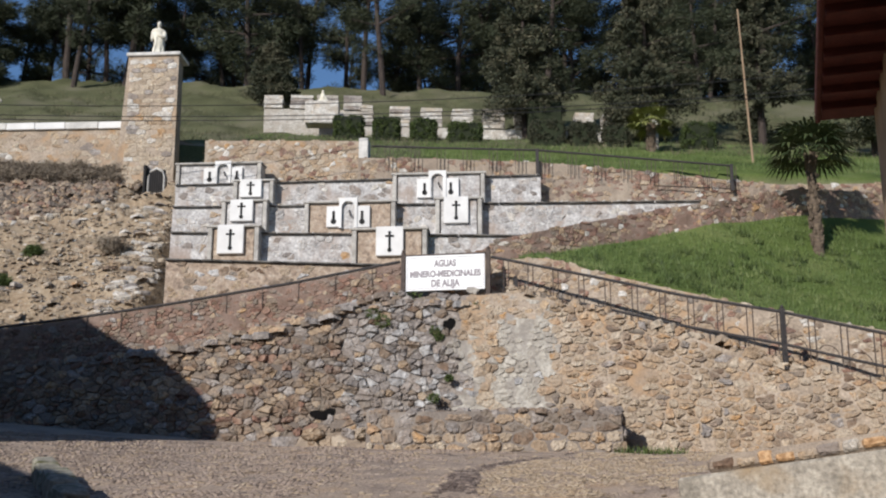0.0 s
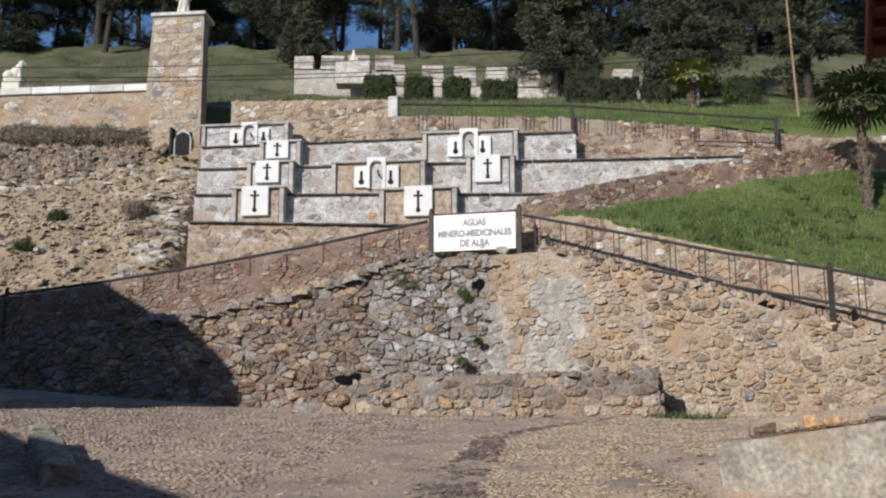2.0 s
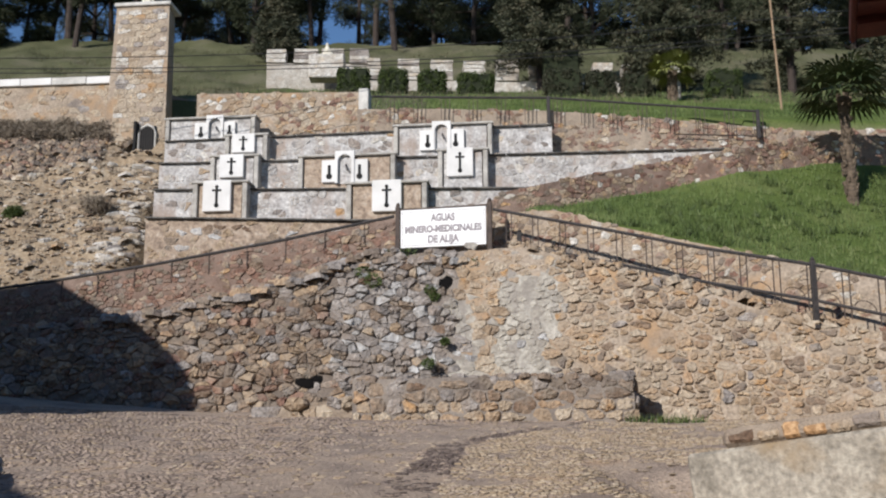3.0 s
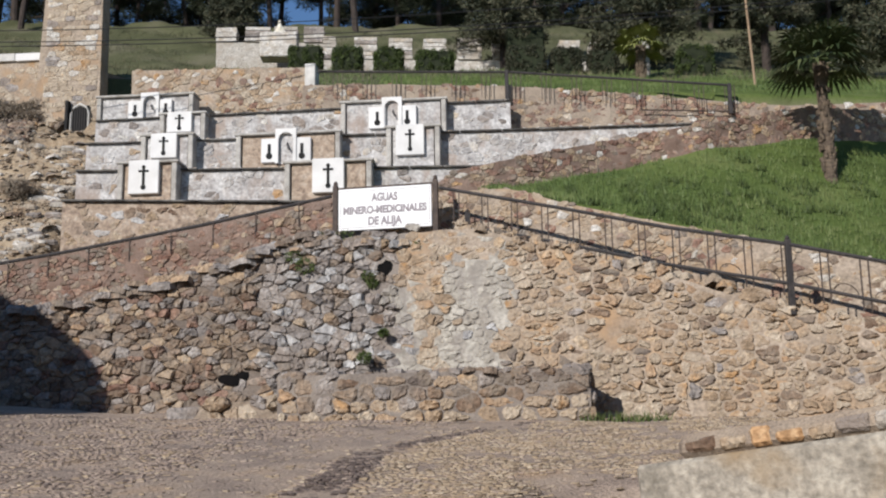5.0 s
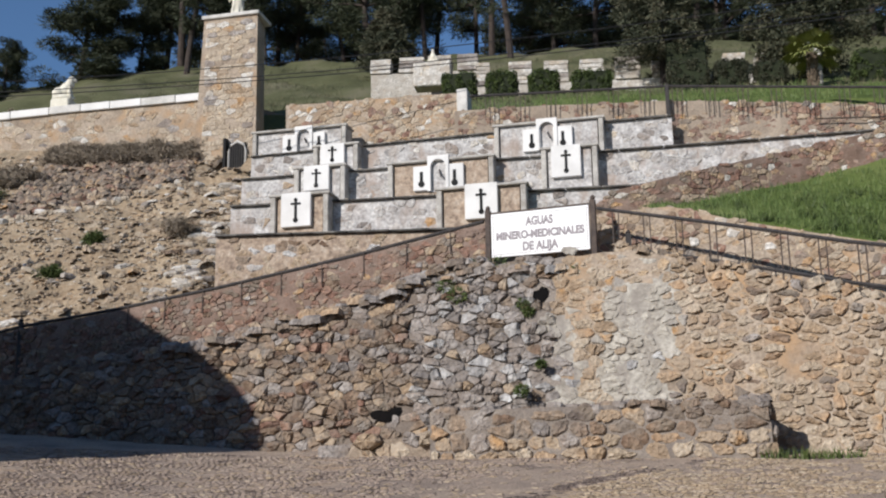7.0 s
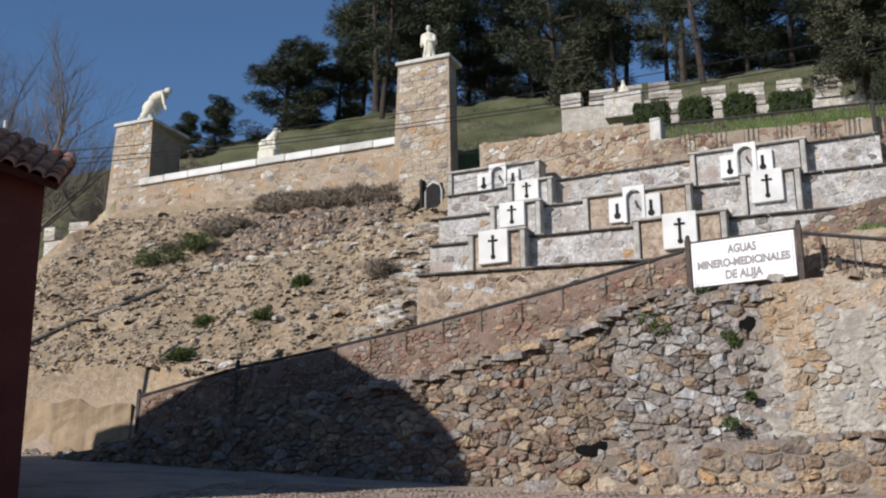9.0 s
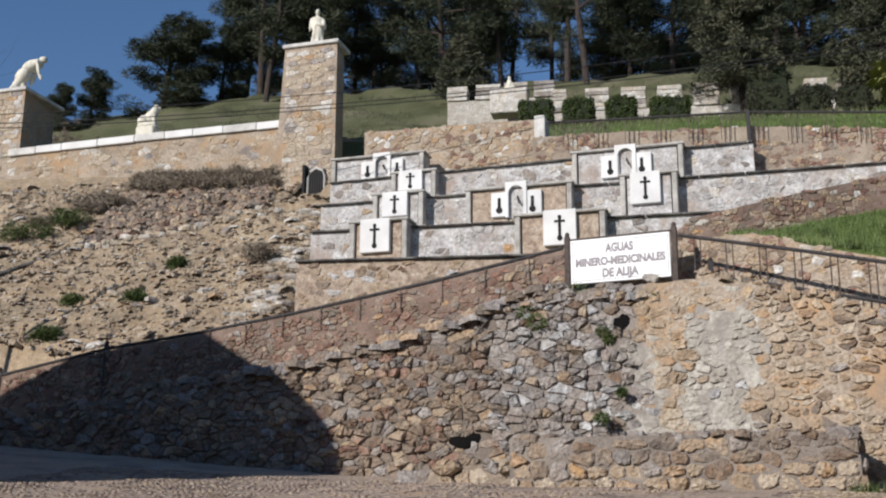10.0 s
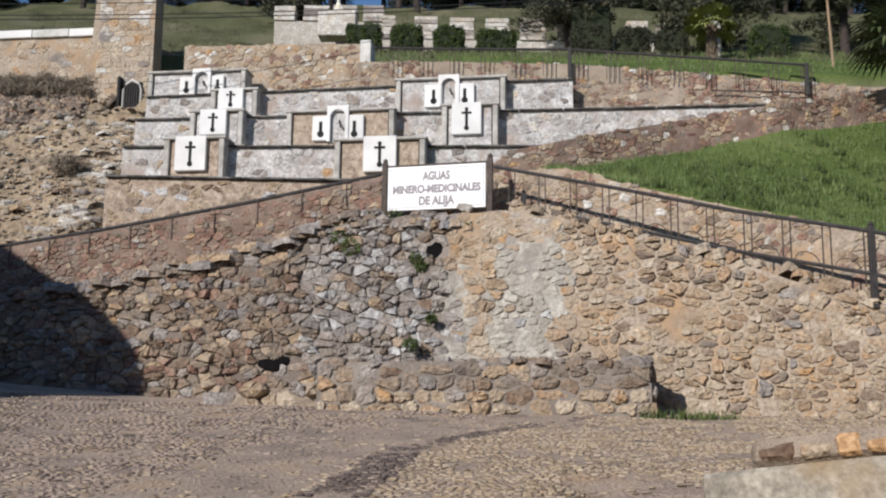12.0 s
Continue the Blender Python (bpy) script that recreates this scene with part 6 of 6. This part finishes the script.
set_stones(front_wall, courses(-6.5, -1.25, y_front, lambda x: 12.0, lambda x: 14.07 - 0.03 * (x + 1), (0.10, 0.14), (0.14, 0.2), lambda x, z: pick((TAN, 5), (GOLD, 2), (RED, 1.6), (ORANGE, 1), (PALE, 0.5)), depth=0.013, skip=0.25), 300, lambda p: abs(p.x + 3))
set_stones(parapet, courses(-21.1, -8.35, y_par, lambda x: 12.0, lambda x: lerp(x, PAR_TOP) - 0.28, (0.13, 0.19), (0.2, 0.32), lambda x, z: pick((TAN, 3), (GOLD, 6), (PALE, 0.7), (GREY, 0.6), (ORANGE, 0.3)), depth=0.014, joint=0.014, skip=0.4), 300, lambda p: abs(p.x + 12))


def facing(ob, x0, x1, y, slope, z0, z1, n, batter):
    """Dressed blocks on the front of a pier, paler at its edges."""
    def kind(x, z):
        side = min(x - x0, x1 - x) < 0.28 and z > z0 + 2.2
        return pick((PALE, 4), (GREY, 2), (GOLD, 1)) if side else pick((GOLD, 6), (TAN, 1.5), (GREY, 0.7), (PALE, 0.7))
    set_stones(ob, courses(x0, x1, lambda x: y + slope * (x - x0), lambda x: z0, lambda x: z1, (0.15, 0.19), (0.3, 0.46), kind, depth=0.01, wild=0.3, bed=0.28, joint=0.007, lose=0.06, skip=0.12, batter=batter), n, lambda p: -p.z)


WASH = rock("washed_stone", [(0.29, 0.275, 0.26), (0.38, 0.365, 0.35), (0.47, 0.46, 0.44), (0.38, 0.325, 0.28)], (0.37, 0.335, 0.30))
for ob, y0, x0, x1, zb, z0, z1 in ((t_base, 28.0, -6.25, 0.5, 6.6, 8.18, 7.88), (t_first, 30.1, -6.5, 3.2, 8.1, 9.44, 9.15), (t_second, 32.4, -6.9, 8.9, 9.3, 10.84, 10.7), (t_third, 34.4, -7.2, 4.5, 10.7, 12.14, 12.22)):
    def z_edge(x, x0=x0, x1=x1, z0=z0, z1=z1):
        return z0 + (z1 - z0) * (x - x0) / (x1 - x0)
    set_stones(ob, courses(x0, x1, lambda x, y0=y0: y0 - 0.15 * x + 0.03, lambda x, zb=zb: zb, z_edge, (0.13, 0.18), (0.2, 0.28), lambda x, z, y0=y0: pick((WASH, 6), (GREY, 1.5), (TAN, 0.5 if x < 3 else 0), (PALE, 0.8)) if y0 > 29 else pick((BROWN, 4), (TAN, 3), (WASH, 2.5)), depth=0.014, joint=0.02, skip=0.5), 60, lambda p: abs(p.x + 2))
facing(pier, -9.68, -7.95, 38.232, -0.14, 13.0, 17.85, 200, 0.02)
facing(pier_two, -21.95, -20.35, 40.662, -0.14, 13.5, 17.9, 150, 0.026)

# small whitened stones set along the copings
for ob, y0, x0, x1, z0, z1 in ((t_second, 32.4, -6.9, 8.9, 10.87, 10.72), (t_third, 34.4, -7.2, 4.5, 12.17, 12.25), (t_first, 30.1, -6.5, 3.2, 9.47, 9.17)):
    x, row = x0 + 0.2, []
    while x < x1:
        s = rg.uniform(0.03, 0.06)
        row.append((Matrix.Translation((x, y0 - 0.15 * x + 0.08, z0 + (z1 - z0) * (x - x0) / (x1 - x0) + 0.06)) @ Matrix.Rotation(rg.uniform(0, 6), 4, "Z") @ Matrix.Diagonal((s * 1.3, s, s * 0.8, 1)), pick((PALE, 4), (GOLD, 1))))
        x += rg.uniform(0.22, 0.6)
    lay(ob, row, 60, lambda p: abs(p.x), name="edge_stone", heap="edge_stones")

# loose stones on the bank
heap = []
for k in range(9000):
    x, y = rg.uniform(-22, -6.6), rg.uniform(29.6, 38.9)
    s = rg.uniform(0.02, 0.075) * (2.4 if rg.random() < 0.05 else 1)
    z = surface(x, y)
    heap.append((Matrix.Translation((x, y, z)) @ Euler((rg.uniform(-0.4, 1.0), rg.uniform(-0.4, 0.4), rg.uniform(0, 6))).to_matrix().to_4x4() @ Matrix.Diagonal((s * 1.6, s, s * 0.38, 1)), pick((GOLD, 4), (TAN, 5), (PALE, 1.0), (BROWN, 0.9), (GREY, 0.3))))
for k in range(2300):
    x, y = strip(rg.uniform(0.0, 0.95))
    s = rg.uniform(0.05, 0.17)
    heap.append((Matrix.Translation((x, y, surface(x, y) + 0.02)) @ Euler((rg.uniform(0.2, 1.2), rg.uniform(-0.4, 0.4), rg.uniform(0, 6))).to_matrix().to_4x4() @ Matrix.Diagonal((s * 1.3, s, s * 0.7, 1)), pick((BROWN, 4), (DARK, 4), (TAN, 2), (RED, 1))))
bank_stones = empty("bank_stones", pose(-12, 34, 9), "loose pale and tan stones scattered over the bank", "stones", kind="stuff")
lay(bank_stones, heap, 0, lambda p: p.y, heap="stone_scatter")

# rough stones along the ragged crest of the lower wall
crest = []
for k in range(520):
    x = rg.uniform(-9, 8.2)
    back = rg.uniform(0.0, 1.0)
    z = lerp(x, L_TOP) - 0.02 + rg.uniform(-0.05, 0.08) - (0.24 if abs(x - 1) < 1.3 else 0)
    s = rg.uniform(0.05, 0.15)
    crest.append((Matrix.Translation((x, y_low(x) + 0.17 * (z - low_bottom(x)) + back, z)) @ Euler((rg.uniform(-0.5, 0.5), rg.uniform(-0.4, 0.4), rg.uniform(0, 6))).to_matrix().to_4x4() @ Matrix.Diagonal((s * 1.3, s, s * 0.7, 1)), kinds_low(x, z)))
for k in range(90):
    x = rg.uniform(-6.5, 0.8)
    z = lerp(x, L_TOP) + rg.uniform(-0.22, 0.04)
    s = rg.uniform(0.1, 0.22)
    crest.append((Matrix.Translation((x, y_low(x) + 0.17 * (z - low_bottom(x)) + rg.uniform(-0.06, 0.12), z)) @ Euler((rg.uniform(-0.35, 0.2), rg.uniform(-0.2, 0.2), rg.uniform(-0.5, 0.5))).to_matrix().to_4x4() @ Matrix.Diagonal((s * 1.3, s, s * 0.42, 1)), pick((GREY, 4), (DARK, 3), (BROWN, 2), (ORANGE, 0.5))))
lay(lower_wall, crest, 0, near_low, heap="crest_stones")

# loose stones along the top and the end of the ledge
edge = []
for k in range(110):
    x = rg.uniform(-0.9, 4.3)
    s = rg.uniform(0.06, 0.15)
    edge.append((Matrix.Translation((x, y_trough(x) + rg.uniform(0.02, 0.75), 3.72 + rg.uniform(-0.03, 0.05))) @ Euler((rg.uniform(-0.3, 0.3), rg.uniform(-0.3, 0.3), rg.uniform(0, 6))).to_matrix().to_4x4() @ Matrix.Diagonal((s * 1.3, s, s * 0.5, 1)), pick((DARK, 3), (BROWN, 2), (GREY, 2))))
for k in range(26):
    s = rg.uniform(0.09, 0.17)
    edge.append((Matrix.Translation((4.3 + rg.uniform(-0.04, 0.06), 22.36 + rg.uniform(0, 0.8), rg.uniform(2.95, 3.6))) @ Euler((0, radians(90), 0)).to_matrix().to_4x4() @ Matrix.Rotation(rg.uniform(0, 6), 4, "Z") @ Matrix.Diagonal((s, s * 1.2, 0.07, 1)), pick((DARK, 2), (GREY, 2), (TAN, 2))))
lay(trough, edge, 60, near_low)

# a dry-stone patch of pale slabs beside the terraces
patch = []
for k in range(170):
    x, y = rg.uniform(-8.5, -6.7), rg.uniform(30.2, 36.6)
    if x > -7.1 + rg.uniform(-0.5, 0.3):
        continue
    s = rg.uniform(0.07, 0.17)
    patch.append((Matrix.Translation((x, y, surface(x, y) + 0.02)) @ Euler((rg.uniform(0.1, 0.6), rg.uniform(-0.15, 0.15), rg.uniform(-0.3, 0.3))).to_matrix().to_4x4() @ Matrix.Diagonal((s * 1.7, s * 0.8, s * 0.45, 1)), pick((PALE, 3), (GOLD, 2), (GREY, 1))))
lay(bank_stones, patch, 0, near_low, heap="slab_scatter")

# cobbles of the street
GUTTER = ((12.1, -0.5), (13.4, -0.25), (15.6, 0.18), (17.8, 0.5), (18.9, 1.05), (19.9, 1.6), (21.0, 2.4), (22.2, 3.2), (23.2, 4.2))


def cobble_kind(x, y):
    g = lerp(y, GUTTER)
    d = x - g
    if -0.05 < d < 0.44 * (1.2 - (y - 14) / 12):
        return pick((PEBBLE_DARK, 5), (PEBBLE, 1))
    if d > 0:
        return pick((PEBBLE_GOLD, 5), (PEBBLE, 1), (GOLD, 1))
    if d > -1.7 and y < 21.5:
        return pick((PEBBLE, 3), (PEBBLE_GOLD, 2))
    return pick((PEBBLE, 5), (PEBBLE_GOLD, 1.2), (PEBBLE_DARK, 0.6))


cob = []
y = 11.0
while y < 24.6:
    s = 0.075 + 0.0015 * (y - 11)
    x = -7.5 - y * 0.05 + rg.uniform(0, s)
    while x < 7.5:
        w = s * rg.uniform(0.75, 1.3)
        cx, cy = x + w / 2, y + rg.uniform(-0.3, 0.3) * s
        x += w * 1.02
        if (-0.3 < beside_kerb(cx, cy) < 0.04 and cy < 15.6) or cy > y_low(cx) - 0.1 or (-1 < cx < 4.3 and cy > y_trough(cx) - 0.05) or (cx > 2.9 and cy < 14.4 - (cx - 3) * 0.95 + 0.1):
            continue
        if -1.7 < cx - lerp(cy, GUTTER) < -0.15 and rg.random() < 0.78:
            continue
        if noise.noise((cx * 0.9, cy * 0.9, 7.0)) + 0.5 * noise.noise((cx * 3, cy * 3, 3.0)) > 0.16 and rg.random() < 0.75:
            continue
        z = street(cx, cy) + 0.03 * noise.fractal(Vector((cx, cy, 0)) * 0.8, 1.0, 2.0, 4)
        cob.append((Matrix.Translation((cx, cy, z + 0.002)) @ Matrix.Rotation(rg.uniform(-0.3, 0.3), 4, "Z") @ Matrix.Diagonal((w * 0.5, s * 0.52, 0.0055 * rg.uniform(0.4, 1.6), 1)), cobble_kind(cx, cy)))
    y += s * 0.98
lay(ground, cob, 300, lambda p: abs(p.y - 14.5) + 0.5 * abs(p.x - 1), name="cobble", heap="cobbles", shapes=PEBBLES)
